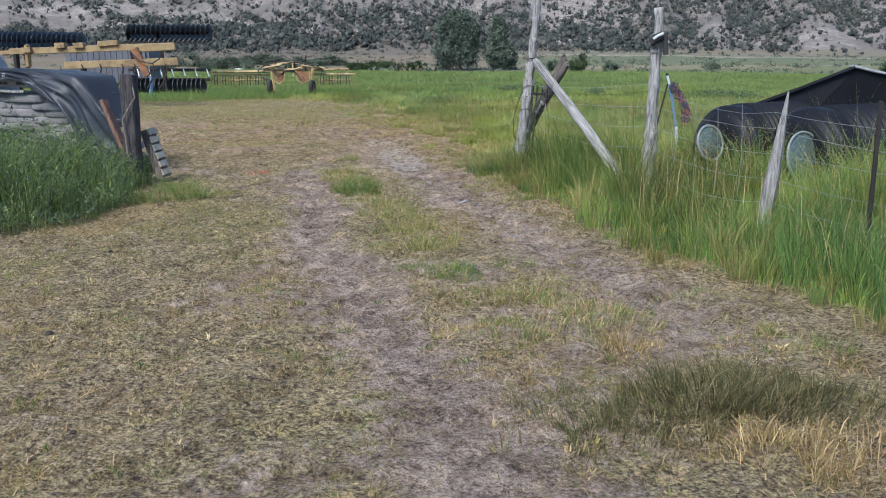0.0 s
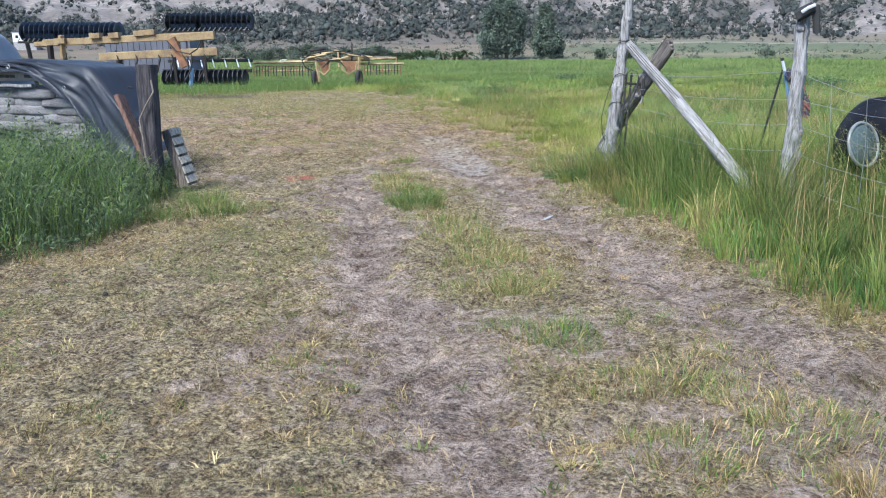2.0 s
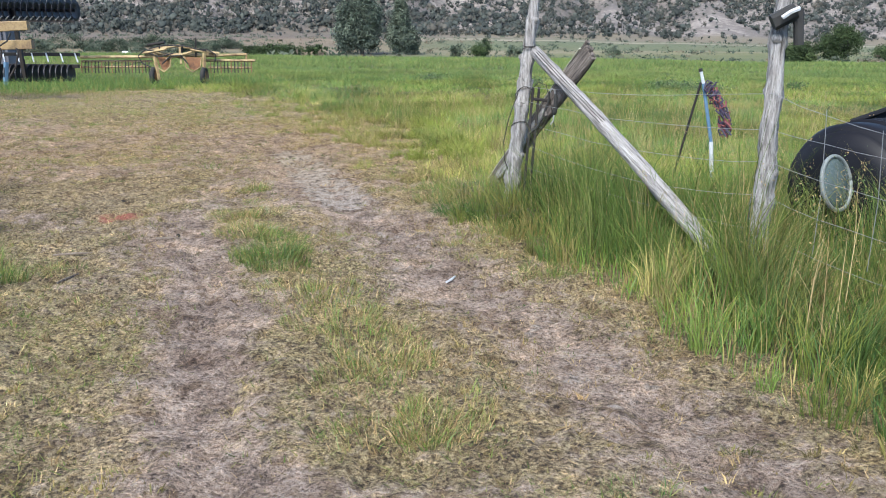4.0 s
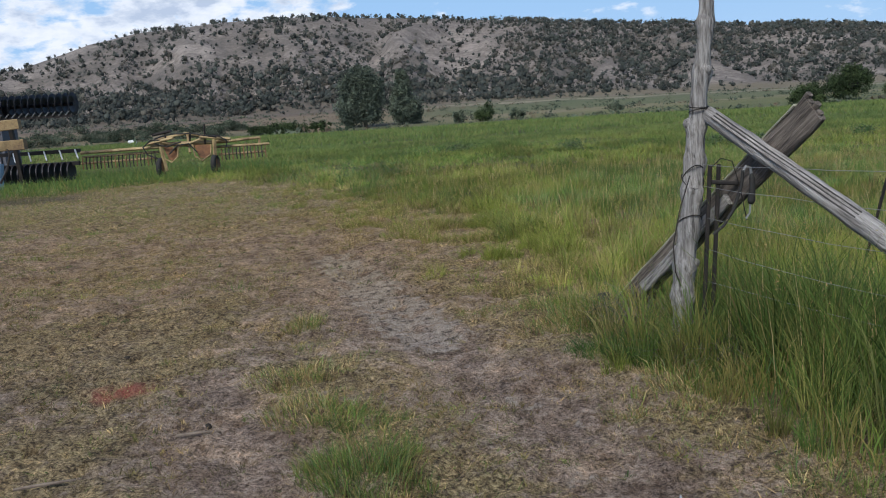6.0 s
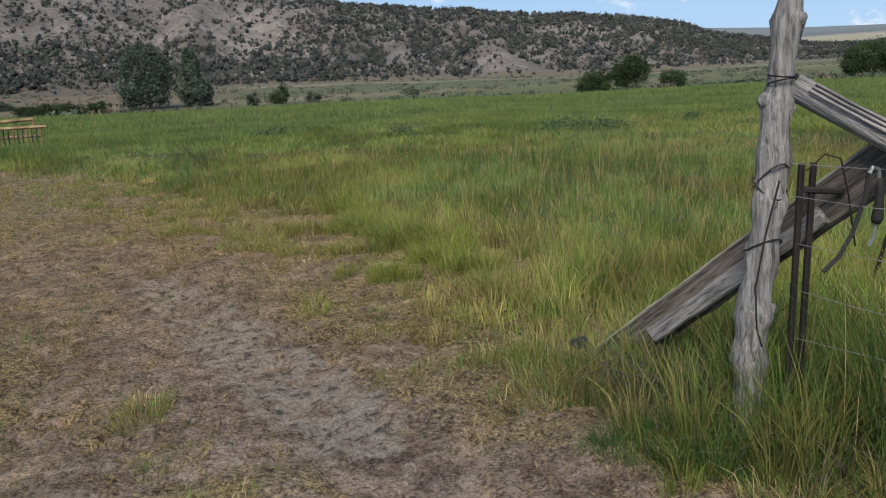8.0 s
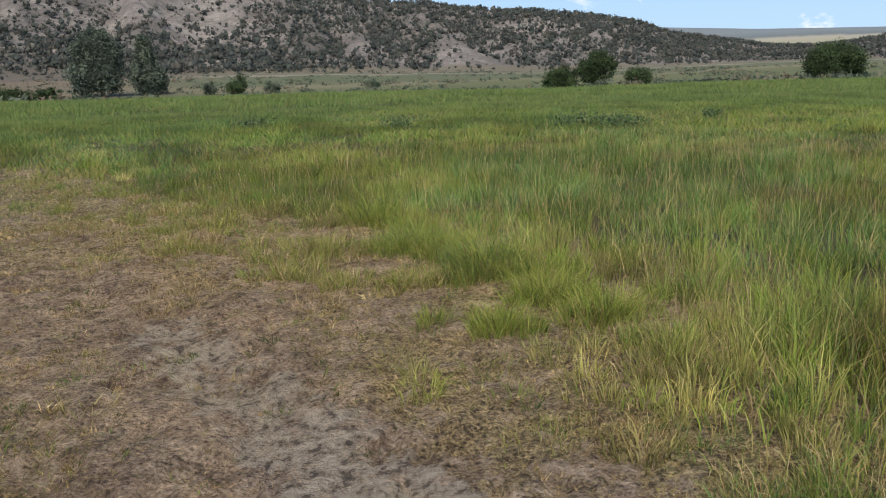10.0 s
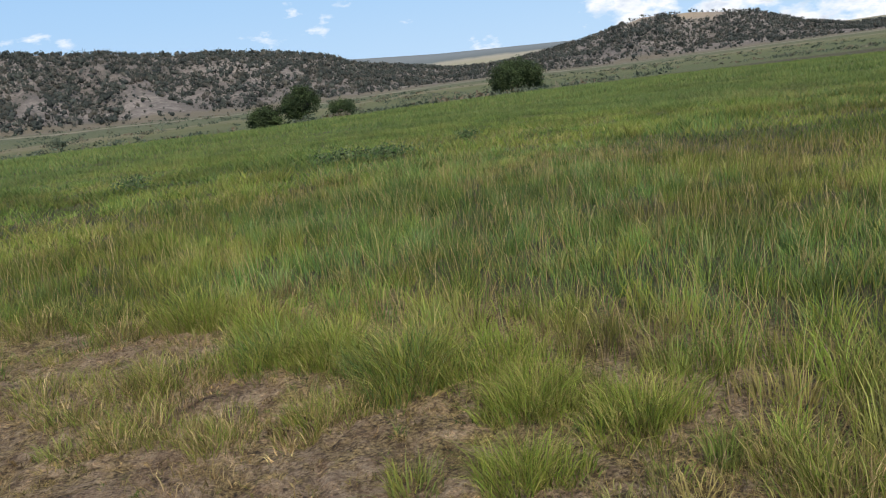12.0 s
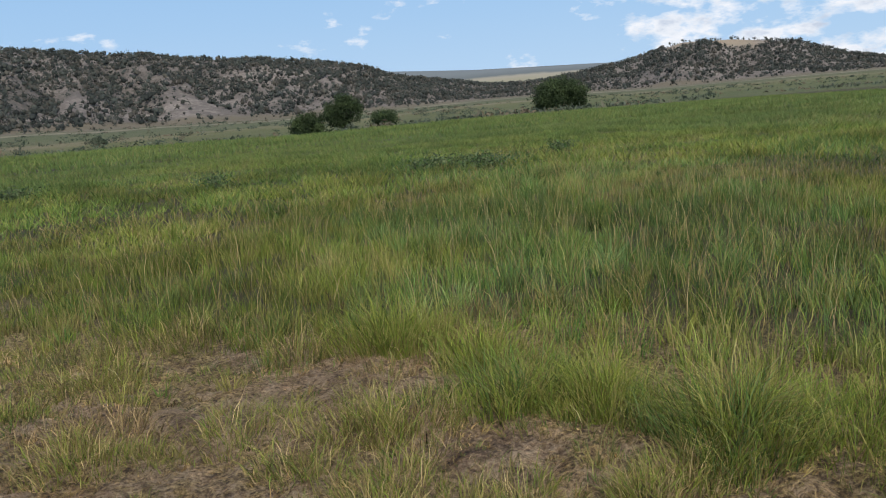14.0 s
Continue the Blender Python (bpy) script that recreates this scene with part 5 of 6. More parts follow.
fence = thing("wire_fence", (2.84, 11.5, level(2.84, 11.5)), "sagging galvanised stock wire strung between the posts", "wire fence")
LINE = [Vector((1.56, 13.66, 0)), Vector((2.86, 11.5, 0)), Vector((3.66, 9.84, 0)), Vector((5.1, 7.4, 0))]
for k, (z0, z1, z2, z3) in enumerate(((0.42, 0.38, 0.36, 0.4), (0.62, 0.6, 0.55, 0.55), (0.8, 0.8, 0.74, 0.76), (0.98, 0.99, 0.93, 0.96), (1.1, 1.2, 1.06, 1.1))):
    zz = (z0, z1, z2, z3)
    pts = []
    for j in range(3):
        a, b = LINE[j].copy(), LINE[j + 1].copy()
        a.z, b.z = zz[j], zz[j + 1]
        seg = curve_points(a, b, 0.03 + 0.02 * ((k * 7 + j * 3) % 4), 9)
        pts += seg if j == 0 else seg[1:]
    bm = bmesh.new()
    tube(bm, [p + Vector((0, 0, 0.012 * noise.noise(p * 3))) for p in pts], 0.0017, 5)
    part("strand", bm, WIRE, fence)
for u in (0.22, 0.42, 0.6, 0.78):
    p = LINE[1].lerp(LINE[2], u)
    bm = bmesh.new()
    tube(bm, [(p.x, p.y, 0.33), (p.x + 0.01, p.y, 0.7), (p.x - 0.01, p.y, 1.1 + 0.05 * math.sin(u * 9))], 0.002, 5)
    part("stay", bm, WIRE, fence)

root = thing("post_bracket", (2.88, 11.5, 1.62), "dark plastic insulator strapped round the fence post", "insulator")
bm = bmesh.new()
beam(bm, (2.82, 11.53, 1.6), (2.94, 11.51, 1.66), 0.11, 0.09, (0, 0, 1), 0.02, 4, 0.02)
part("clamp", bm, RUBBER, root)
bm = bmesh.new()
beam(bm, (2.95, 11.49, 1.68), (2.97, 11.49, 1.48), 0.05, 0.05, (0, 1, 0), 0.01, 2, 0.01)
part("tongue", bm, RUBBER, root)
bm = bmesh.new()
tube(bm, [(2.84, 11.43, 1.63), (2.88, 11.42, 1.66), (2.93, 11.43, 1.68)], 0.013, 6)
part("strap", bm, WHITE_ROD, root, "pale tied strap")

net = thing("net_post", (3.4, 14.3, level(3.4, 14.3)), "blue and white fence rod hung with bunched red and dark netting", "net post")
bm = bmesh.new()
tube(bm, [(3.38, 14.3, 0.1), (3.34, 14.3, 0.5)], 0.022, 8)
part("foot_rod", bm, WHITE_ROD, net, "white lower rod")
bm = bmesh.new()
tube(bm, [(3.34, 14.3, 0.5), (3.22, 14.3, 1.08)], 0.018, 8)
part("rod", bm, BLUE_ROD, net)
bm = bmesh.new()
tube(bm, [(3.22, 14.3, 1.08), (3.185, 14.3, 1.2)], 0.016, 8)
part("tip_rod", bm, WHITE_ROD, net, "white rod tip")
bm = bmesh.new()
tube(bm, [(3.185, 14.3, 1.195), (3.18, 14.3, 1.225)], 0.02, 8)
part("cap", bm, RUBBER, net)
bm = bmesh.new()
tube(bm, [(3.2, 14.32, 1.09), (3.0, 14.4, 0.1)], 0.012, 6)
part("prop", bm, IRON, net, "thin black prop")
for k in range(34):
    u = k / 34
    c = Vector((3.26 + 0.2 * min(1, u * 1.6) + 0.03 * math.sin(k * 2.1), 14.28 + 0.03 * math.cos(k * 1.7), 1.07 - 0.5 * u))
    bm = bmesh.new()
    tube(bm, [c + Vector((0.035 * math.cos(w * 1.3 + k), 0.03 * math.sin(w + k), 0.04 * math.sin(w * 1.7 + k * 0.9))) for w in range(6)], 0.009, 5)
    part("net_fold", bm, NET_DARK if k % 5 < 3 else NET_RED, net, "dark net fold" if k % 5 < 3 else "red net fold")

net.location += Vector((0.16, 0.82, -0.03))


# ---- black drums, their lids and the upturned hutch behind the fence ----
def drum(start, end, radius, label, ribs=13):
    a, b = Vector(start), Vector(end)
    root = thing("corrugated_drum", (a.x, a.y, level(a.x, a.y)), label, "plastic drum", "black drums behind the fence")
    d = (b - a).normalized()
    side = d.cross(Vector((0, 0, 1))).normalized()
    up = side.cross(d)
    length = (b - a).length
    bm = bmesh.new()
    profile = [(0.0, radius * 0.86), (0.015, radius * 0.95), (0.06, radius), (0.2, radius)]
    for k in range(ribs):
        x = 0.24 + (length - 0.28) * k / ribs
        w = (length - 0.28) / ribs
        profile += [(x, radius * 0.97), (x + w * 0.2, radius * 1.035), (x + w * 0.5, radius * 1.035), (x + w * 0.72, radius * 0.93)]
    profile += [(length, radius), (length, radius * 0.9), (length - 0.05, radius * 0.88), (0.05, radius * 0.84), (0.0, radius * 0.86)]
    rings, n = [], 40
    for x, r in profile:
        ring = []
        for j in range(n):
            t = 2 * math.pi * j / n
            sagged = 1 - 0.04 * math.sin(t) ** 2
            ring.append(bm.verts.new(a + d * (x + 0.008 * math.sin(j * 0.9 + x * 3)) + side * (r * math.cos(t)) + up * (r * sagged * math.sin(t))))
        rings.append(ring)
    for r0, r1 in zip(rings, rings[1:]):
        for j in range(n):
            bm.faces.new((r0[j], r0[(j + 1) % n], r1[(j + 1) % n], r1[j]))
    part("shell", bm, POLY, root, soft=True)
    bm = bmesh.new()
    caps_ = []
    for x, r in ((0.03, 0.9), (-0.035, 0.86), (-0.06, 0.6), (-0.07, 0.3), (-0.07, 0.03)):
        caps_.append([bm.verts.new(a + d * x + side * (radius * r * math.cos(2 * math.pi * j / 40)) + up * (radius * r * 0.97 * math.sin(2 * math.pi * j / 40))) for j in range(40)])
    for r0, r1 in zip(caps_, caps_[1:]):
        for j in range(40):
            bm.faces.new((r0[j], r0[(j + 1) % 40], r1[(j + 1) % 40], r1[j]))
    bm.faces.new(caps_[-1])
    part("end_cap", bm, POLY, root, soft=True)
    return root


drum((3.68, 12.34, 0.48), (4.6, 12.95, 0.48), 0.485, "black corrugated plastic culvert drum lying in tall grass")
drum((4.38, 11.85, 0.49), (5.6, 12.6, 0.49), 0.49, "black ribbed plastic culvert drum lying beside another", 14)
drum((5.9, 11.5, 0.46), (7.1, 12.2, 0.46), 0.46, "black ribbed plastic culvert drum at the end of the row")


def lid(centre, radius, lean, label):
    c = Vector(centre)
    root = thing("plastic_dish", (c.x, c.y, level(c.x, c.y)), label, "plastic dish", "round dishes leaning on the drums")
    m = Matrix.Translation(c) @ Euler((radians(90 - lean), 0, radians(40))).to_matrix().to_4x4()
    bm = bmesh.new()
    rings = []
    for r, z in ((0.02, 0.03), (radius * 0.4, 0.026), (radius * 0.75, 0.012), (radius * 0.95, 0.0), (radius * 0.95, -0.012), (radius * 0.4, 0.01), (0.02, 0.015)):
        rings.append([bm.verts.new(m @ Vector((r * math.cos(2 * math.pi * j / 32), r * math.sin(2 * math.pi * j / 32), z))) for j in range(32)])
    for r0, r1 in zip(rings, rings[1:]):
        for j in range(32):
            bm.faces.new((r0[j], r0[(j + 1) % 32], r1[(j + 1) % 32], r1[j]))
    bm.faces.new(rings[0])
    bm.faces.new(rings[-1])
    part("disc", bm, LID, root, soft=True)
    bm = bmesh.new()
    tube(bm, [m @ Vector((radius * math.cos(t), radius * math.sin(t), 0)) for t in [2 * math.pi * k / 36 for k in range(37)]], 0.014, 8)
    part("rim", bm, LID_RIM, root, soft=True)


lid((3.52, 12.08, 0.58), 0.18, 14, "cloudy greenish plastic dish with pale rim leaning on a drum")
lid((4.33, 11.55, 0.5), 0.25, 12, "cloudy pale plastic dish with thick rim leaning on a drum")

hutch = thing("black_hutch", (5.6, 13.6, level(5.6, 13.6)), "black plastic hutch with a sloping lid behind the drums", "hutch")
bm = bmesh.new()
front = [(4.18, 13.35, 0.86), (5.2, 13.2, 1.31), (6.6, 13.3, 1.02), (6.6, 13.3, 0.0), (4.18, 13.35, 0.0)]
back = [(4.5, 14.9, 0.5), (5.5, 14.7, 0.75), (6.9, 14.6, 0.6), (6.9, 14.6, 0.0), (4.5, 14.9, 0.0)]
fv, bv = [bm.verts.new(p) for p in front], [bm.verts.new(p) for p in back]
bm.faces.new(fv)
bm.faces.new(bv[::-1])
for j in range(5):
    bm.faces.new((fv[j], bv[j], bv[(j + 1) % 5], fv[(j + 1) % 5]))
part("body", bm, POLY, hutch)
bm = bmesh.new()
tube(bm, [(4.1, 13.33, 0.86), (4.66, 13.24, 1.09), (5.18, 13.16, 1.32)], 0.022, 7, 0.1)
part("lid_edge", bm, POLY, hutch)
bm = bmesh.new()
beam(bm, (5.14, 13.18, 1.325), (6.65, 13.28, 1.03), 0.06, 0.03, (0, 0, 1), 0.008, 14, 0.012)
part("ridge", bm, POLY_EDGE, hutch, "scuffed whitish ridge")


# ---- the sack stack, tarp, old sleeper and pallet ----
def sack(parent, c, size, turn, mat, name="sack", label=""):
    bm = bmesh.new()
    bmesh.ops.create_cube(bm, size=1)
    bmesh.ops.subdivide_edges(bm, edges=bm.edges, cuts=3, use_grid_fill=True)
    for v in bm.verts:
        p = v.co * 2
        r = (abs(p.x) ** 20 + abs(p.y) ** 20 + abs(p.z) ** 20) ** (1 / 20)
        q = Vector((p.x / r, p.y / r, p.z / r * (1 - 0.04 * p.x * p.x)))
        q = Vector((q.x * size[0] / 2, q.y * size[1] / 2, q.z * size[2] / 2))
        q += Vector((1, 1, 0.5)) * 0.02 * noise.noise(q * 6 + Vector(c) * 5)
        ca, sa_ = math.cos(turn), math.sin(turn)
        v.co = Vector(c) + Vector((q.x * ca - q.y * sa_, q.x * sa_ + q.y * ca, q.z))
    return part(name, bm, mat, parent, label, soft=True)


stack = thing("sack_stack", (-5.2, 13.3, level(-5.2, 13.3)), "stack of weathered grey paper sacks on pallets under a tarp", "sack stack")
rnd = random.Random(5)
SX, SY = Vector((-3.66, 12.95, 0)), Vector((-6.6, 13.55, 0))
face = (SY - SX).normalized()
deepway = Vector((-face.y, face.x, 0)) * -1
if deepway.y < 0:
    deepway = -deepway
ang = math.atan2(face.y, face.x)
for row in range(9):
    z = 0.2 + 0.093 * row
    for col in range(6):
        for deep in range(2):
            if row < 4 and col in (3,) and deep == 0 and row in (2, 3):
                continue
            u = 0.26 + col * 0.52 + (0.22 if row % 2 else 0.0) + rnd.uniform(-0.03, 0.03)
            if u > 2.9 or u < 0.5:
                continue
            c = SX + face * u + deepway * (0.2 + 0.42 * deep + rnd.uniform(-0.025, 0.025))
            sack(stack, (c.x, c.y, z), (0.58, 0.42, 0.108), ang + rnd.uniform(-0.05, 0.05), BAG)
for k in range(3):
    c = SX + face * (1.35 + 0.5 * k) + deepway * 0.24
    s = sack(stack, (c.x, c.y, 1.14 + 0.0 * k), (0.56, 0.42, 0.11), ang, SACK, "printed_sack", "tan paper sack with dark printing")
    bm = bmesh.new()
    w = c - deepway * 0.215
    for b0, b1 in ((-0.17, -0.1), (-0.08, -0.02), (0.0, 0.07), (0.09, 0.17)):
        beam(bm, w + face * b0 + Vector((0, 0, 1.14)), w + face * b1 + Vector((0, 0, 1.14)), 0.012, 0.035)
    part("print", bm, INK, s, "dark printed bars")
for k in range(3):
    bm = bmesh.new()
    a = SX + deepway * (0.05 + 0.35 * k)
    b = SY + deepway * (0.05 + 0.35 * k)
    beam(bm, (a.x, a.y, 0.1), (b.x, b.y, 0.1), 0.09, 0.1, (0, 0, 1), 0.008, 6, 0.01)
    part("pallet_runner", bm, SLAT_WOOD, stack)
for k in range(8):
    bm = bmesh.new()
    a = SX + face * (0.1 + 0.38 * k)
    b = a + deepway * 0.95
    beam(bm, (a.x, a.y, 0.16), (b.x, b.y, 0.16), 0.11, 0.022)
    part("pallet_slat", bm, GREY_WOOD, stack)
bm = bmesh.new()
a, b = SX + face * 1.3 - deepway * 0.06, SX + face * 2.9 - deepway * 0.06
beam(bm, (a.x, a.y, 1.04), (b.x, b.y, 1.04), 0.06, 0.035, (0, 0, 1), 0.006, 8, 0.01)
part("top_board", bm, GREY_WOOD, stack)

tarp = thing("tarp", (-4.5, 13.2, 1.2), "creased dark blue-grey tarp thrown over the sack stack", "tarp")
bm = bmesh.new()
NU, NV = 56, 40
grid = []
for i in range(NU + 1):
    u = i / NU
    drop = float(np.interp(u, (0, 0.06, 0.13, 0.24, 0.42, 1), (0.95, 0.9, 0.74, 0.4, 0.14, 0.06)))
    col = []
    for j in range(NV + 1):
        v = j / NV
        base = SX + face * (-0.12 + 3.15 * u)
        roof = 1.2 + 0.16 * smooth(0.0, 0.5, u) * 0.8 - 0.5 * (1 - smooth(0.0, 0.2, u))
        if v < 0.45:
            back = float(np.interp(u, (0, 0.3), (0.28, 0.9))) * (1 - v / 0.45)
            p = base + deepway * back
            z = roof - 0.05 * back
        else:
            w = (v - 0.45) / 0.55
            p = base - deepway * (0.06 + 0.1 * w)
            z = roof - drop * w * 1.05
        q = Vector((p.x, p.y, z))
        crease = noise.noise(Vector((u * 5 + v * 6, u * 3 - v * 9, 0.3))) * 0.05 + 0.03 * math.sin(u * 26 + v * 17 + 3 * noise.noise(Vector((u * 4, v * 4, 2)))) * min(1, w * 2 if v >= 0.45 else 0.4)
        q += -deepway * (crease + 0.03) + Vector((0, 0, 0.5 * abs(crease)))
        col.append(bm.verts.new(q))
    grid.append(col)
for i in range(NU):
    for j in range(NV):
        bm.faces.new((grid[i][j], grid[i + 1][j], grid[i + 1][j + 1], grid[i][j + 1]))
bmesh.ops.solidify(bm, geom=bm.faces[:], thickness=0.006)
part("sheet", bm, TARP, tarp, soft=True)
for u, w in ((0.25, 0.9), (0.5, 0.95), (0.72, 0.92)):
    drop = float(np.interp(u, (0, 0.06, 0.13, 0.24, 0.42, 1), (0.95, 0.9, 0.74, 0.4, 0.14, 0.06)))
    p = SX + face * (-0.12 + 3.15 * u) - deepway * 0.22
    bm = bmesh.new()
    tube(bm, [(p.x + 0.018 * math.cos(k), p.y - 0.01, 1.38 - drop * w + 0.018 * math.sin(k)) for k in [j * 0.7 for j in range(10)]], 0.005, 5)
    part("eyelet", bm, WIRE, tarp, "small metal eyelet")

root = thing("covered_heap", (-6.9, 14.3, level(-6.9, 14.3)), "heap under a pale blue plastic sheet behind the stack", "covered heap")
bm = bmesh.new()
NU = 24
grid = []
for i in range(NU + 1):
    col = []
    for j in range(NU + 1):
        u, v = i / NU * 2 - 1, j / NU * 2 - 1
        hgt = max(0.0, (1 - abs(u) ** 2.2) * (1 - abs(v) ** 2.5)) ** 0.6
        q = Vector((-6.95 + 1.1 * u, 14.3 + 0.8 * v, 0.02 + 1.95 * hgt))
        col.append(bm.verts.new(q + Vector((1, 1, 1)) * 0.05 * noise.noise(q * 2.5)))
    grid.append(col)
for i in range(NU):
    for j in range(NU):
        bm.faces.new((grid[i][j], grid[i + 1][j], grid[i + 1][j + 1], grid[i][j + 1]))
bmesh.ops.solidify(bm, geom=bm.faces[:], thickness=0.006)
part("sheet", bm, SHEET, root, soft=True)

root = thing("railway_sleeper", (-3.06, 12.3, level(-3.06, 12.3)), "dark creosoted sleeper set upright as a post", "post")
bm = bmesh.new()
beam(bm, (-3.06, 12.3, -0.19), (-3.02, 12.3, 1.282), 0.165, 0.15, (0, 1, 0), 0.015, 14, 0.012)
part("timber", bm, TIE_WOOD, root)
bm = bmesh.new()
tube(bm, [(-2.92, 12.19, 1.14), (-2.9, 12.18, 1.026), (-2.99, 12.18, 0.902), (-3.08, 12.18, 0.76), (-3.06, 12.18, 0.57), (-3.05, 12.17, 0.399), (-3.01, 12.16, 0.285), (-3.05, 12.15, 0.19)], 0.009, 6)
part("cord", bm, TWIG, root, "pale hanging cord")
bm = bmesh.new()
tube(bm, [(-3.13, 12.2, 1.064), (-3.17, 12.19, 1.073)], 0.01, 6)
part("nail", bm, IRON, root)

root = thing("brown_board", (-3.1, 12.45, level(-3.1, 12.45)), "reddish brown board leaning between stack and sleeper", "board")
bm = bmesh.new()
beam(bm, (-3.51, 12.55, 0.969), (-3.11, 12.45, 0.048), 0.17, 0.05, (0.7, 0.1, 0.3), 0.008, 8, 0.008)
part("board", bm, RED_WOOD, root)

pallet = thing("leaning_pallet", (-2.7, 12.5, level(-2.7, 12.5)), "pale wooden pallet leaning against the sleeper", "pallet")
top_, foot_ = Vector((-2.99, 12.5, 0.62)), Vector((-2.8, 12.45, 0.05))
for k in range(3):
    off = Vector((0.0, 0.075 * k, 0))
    bm = bmesh.new()
    beam(bm, top_ + off, foot_ + off, 0.045, 0.1, (0.9, 0, 0.42), 0.005, 4, 0.005)
    part("runner", bm, PLANK_WOOD, pallet)
for k in range(6):
    c = top_.lerp(foot_, (k + 0.4) / 6) + Vector((0.05, 0, 0.02))
    bm = bmesh.new()
    beam(bm, c + Vector((0, -0.02, 0)), c + Vector((0, 0.17, 0)), 0.075, 0.018, (0.9, 0, 0.42), 0.004, 2, 0.006)
    part("slat", bm, SLAT_WOOD, pallet)


# ---- farm machinery at the field's edge ----
def disc_gang(a, b, count, radius, label, mat=DISC_STEEL):
    a, b = Vector(a), Vector(b)
    root = thing("disc_gang", (a.x, a.y, level(a.x, a.y)), label, "disc harrow", "folded disc gangs")
    axis = (b - a).normalized()
    side = axis.orthogonal().normalized()
    up = axis.cross(side)
    bm = bmesh.new()
    tube(bm, [a, b], 0.045, 8)
    part("shaft", bm, IRON, root)
    for k in range(count):
        c = a.lerp(b, (k + 0.5) / count)
        bm = bmesh.new()
        rings = []
        for x, r in ((0.0, 0.03), (0.03, radius * 0.6), (0.085, radius), (0.075, radius), (0.015, radius * 0.6), (-0.015, 0.03)):
            rings.append([bm.verts.new(c + axis * x + (side * math.cos(2 * math.pi * j / 20) + up * math.sin(2 * math.pi * j / 20)) * r * (1 - 0.05 * (j % 2))) for j in range(20)])
        for r0, r1 in zip(rings, rings[1:]):
            for j in range(20):
                bm.faces.new((r0[j], r0[(j + 1) % 20], r1[(j + 1) % 20], r1[j]))
        part("disc", bm, mat, root, soft=True)
        bm = bmesh.new()
        q = c + Vector((0, -radius * 0.75, -radius * 0.85))
        beam(bm, q + Vector((-0.05, 0, -0.02)), q + Vector((0.05, -0.02, 0.07)), 0.04, 0.02)
        part("scraper", bm, WIRE, root, "pale steel scraper")
    for u in (0.04, 0.4):
        c = a.lerp(b, u)
        bm = bmesh.new()
        beam(bm, c, (c.x, c.y + 0.3, level(c.x, c.y + 0.3)), 0.1, 0.1, (0, 1, 0))
        part("stand", bm, IRON, root)
    bm = bmesh.new()
    beam(bm, a + Vector((0, -0.15, -radius)), b + Vector((0, -0.15, -radius)), 0.08, 0.07)
    part("toolbar", bm, IRON, root)


disc_gang((-12.7, 30, 2.08), (-9.79, 30, 2.05), 17, 0.29, "folded wing of dark notched harrow discs held high")
disc_gang((-17.9, 30, 1.88), (-14.3, 30, 1.8), 20, 0.33, "folded dark blue-grey harrow roller wing held high", BLUE_STEEL)

harrow = thing("yellow_toolbar", (-10.7, 25.5, level(-10.7, 25.5)), "folded faded yellow implement toolbar with rusty hinge", "farm implement")
for a, b, w, h in (((-13.852, 25.6, 1.51), (-8.874, 25.5, 1.64), 0.14, 0.18), ((-12.008, 25.3, 1.13), (-8.643, 25.3, 1.23), 0.14, 0.2), ((-14.313, 25.9, 1.47), (-13.115, 25.6, 1.51), 0.2, 0.12),
                   ((-10.026, 25.45, 1.57), (-8.781, 25.45, 1.63), 0.12, 0.2)):
    bm = bmesh.new()
    beam(bm, a, b, w, h, (0.346, 0, 0.85), 0.012, 6, 0.006)
    part("beam", bm, YELLOW, harrow)
for x, z in ((-13.25, 1.57), (-12.2, 1.69), (-11.64, 1.69), (-10.9, 1.73), (-10.6, 1.75)):
    bm = bmesh.new()
    beam(bm, (x - 0.15, 25.5, z - 0.02), (x + 0.15, 25.5, z - 0.01), 0.2, 0.14)
    part("clamp", bm, YELLOW, harrow)
for x, z0, z1, mat in ((-13.3, 1.1, 1.7, YELLOW), (-9.93, 1.2, 1.63, YELLOW), (-11.64, 0.0, 1.15, IRON), (-13.67, 0.0, 1.45, IRON)):
    bm = bmesh.new()
    beam(bm, (x, 25.55, z0), (x + 0.05, 25.5, z1), 0.12, 0.12, (0.346, 1, 0))
    part("upright", bm, mat, harrow)
bm = bmesh.new()
beam(bm, (-9.888, 25.25, 1.57), (-9.565, 25.25, 0.85), 0.1, 0.2, (1.268, 0, 0.25), 0.01, 4, 0.01)
part("hinge_arm", bm, RUSTY, harrow, "rusty brown hinge arm")
bm = bmesh.new()
tube(bm, [(-9.98, 25.2, 1.5), (-9.703, 25.1, 1.25), (-9.335, 25.1, 1.17), (-9.104, 25.1, 1.3), (-9.012, 25.1, 1.47)], 0.018, 6)
part("hose", bm, RUBBER, harrow)
for x in (-11.55, -11.0, -10.35, -9.98, -9.43, -9.06):
    bm = bmesh.new()
    tube(bm, [(x, 25.3, 1.28), (x + 0.12, 25.2, 1.05), (x + 0.05, 25.15, 0.75), (x - 0.1, 25.1, 0.5)], 0.022, 6)
    part("shank", bm, IRON, harrow)

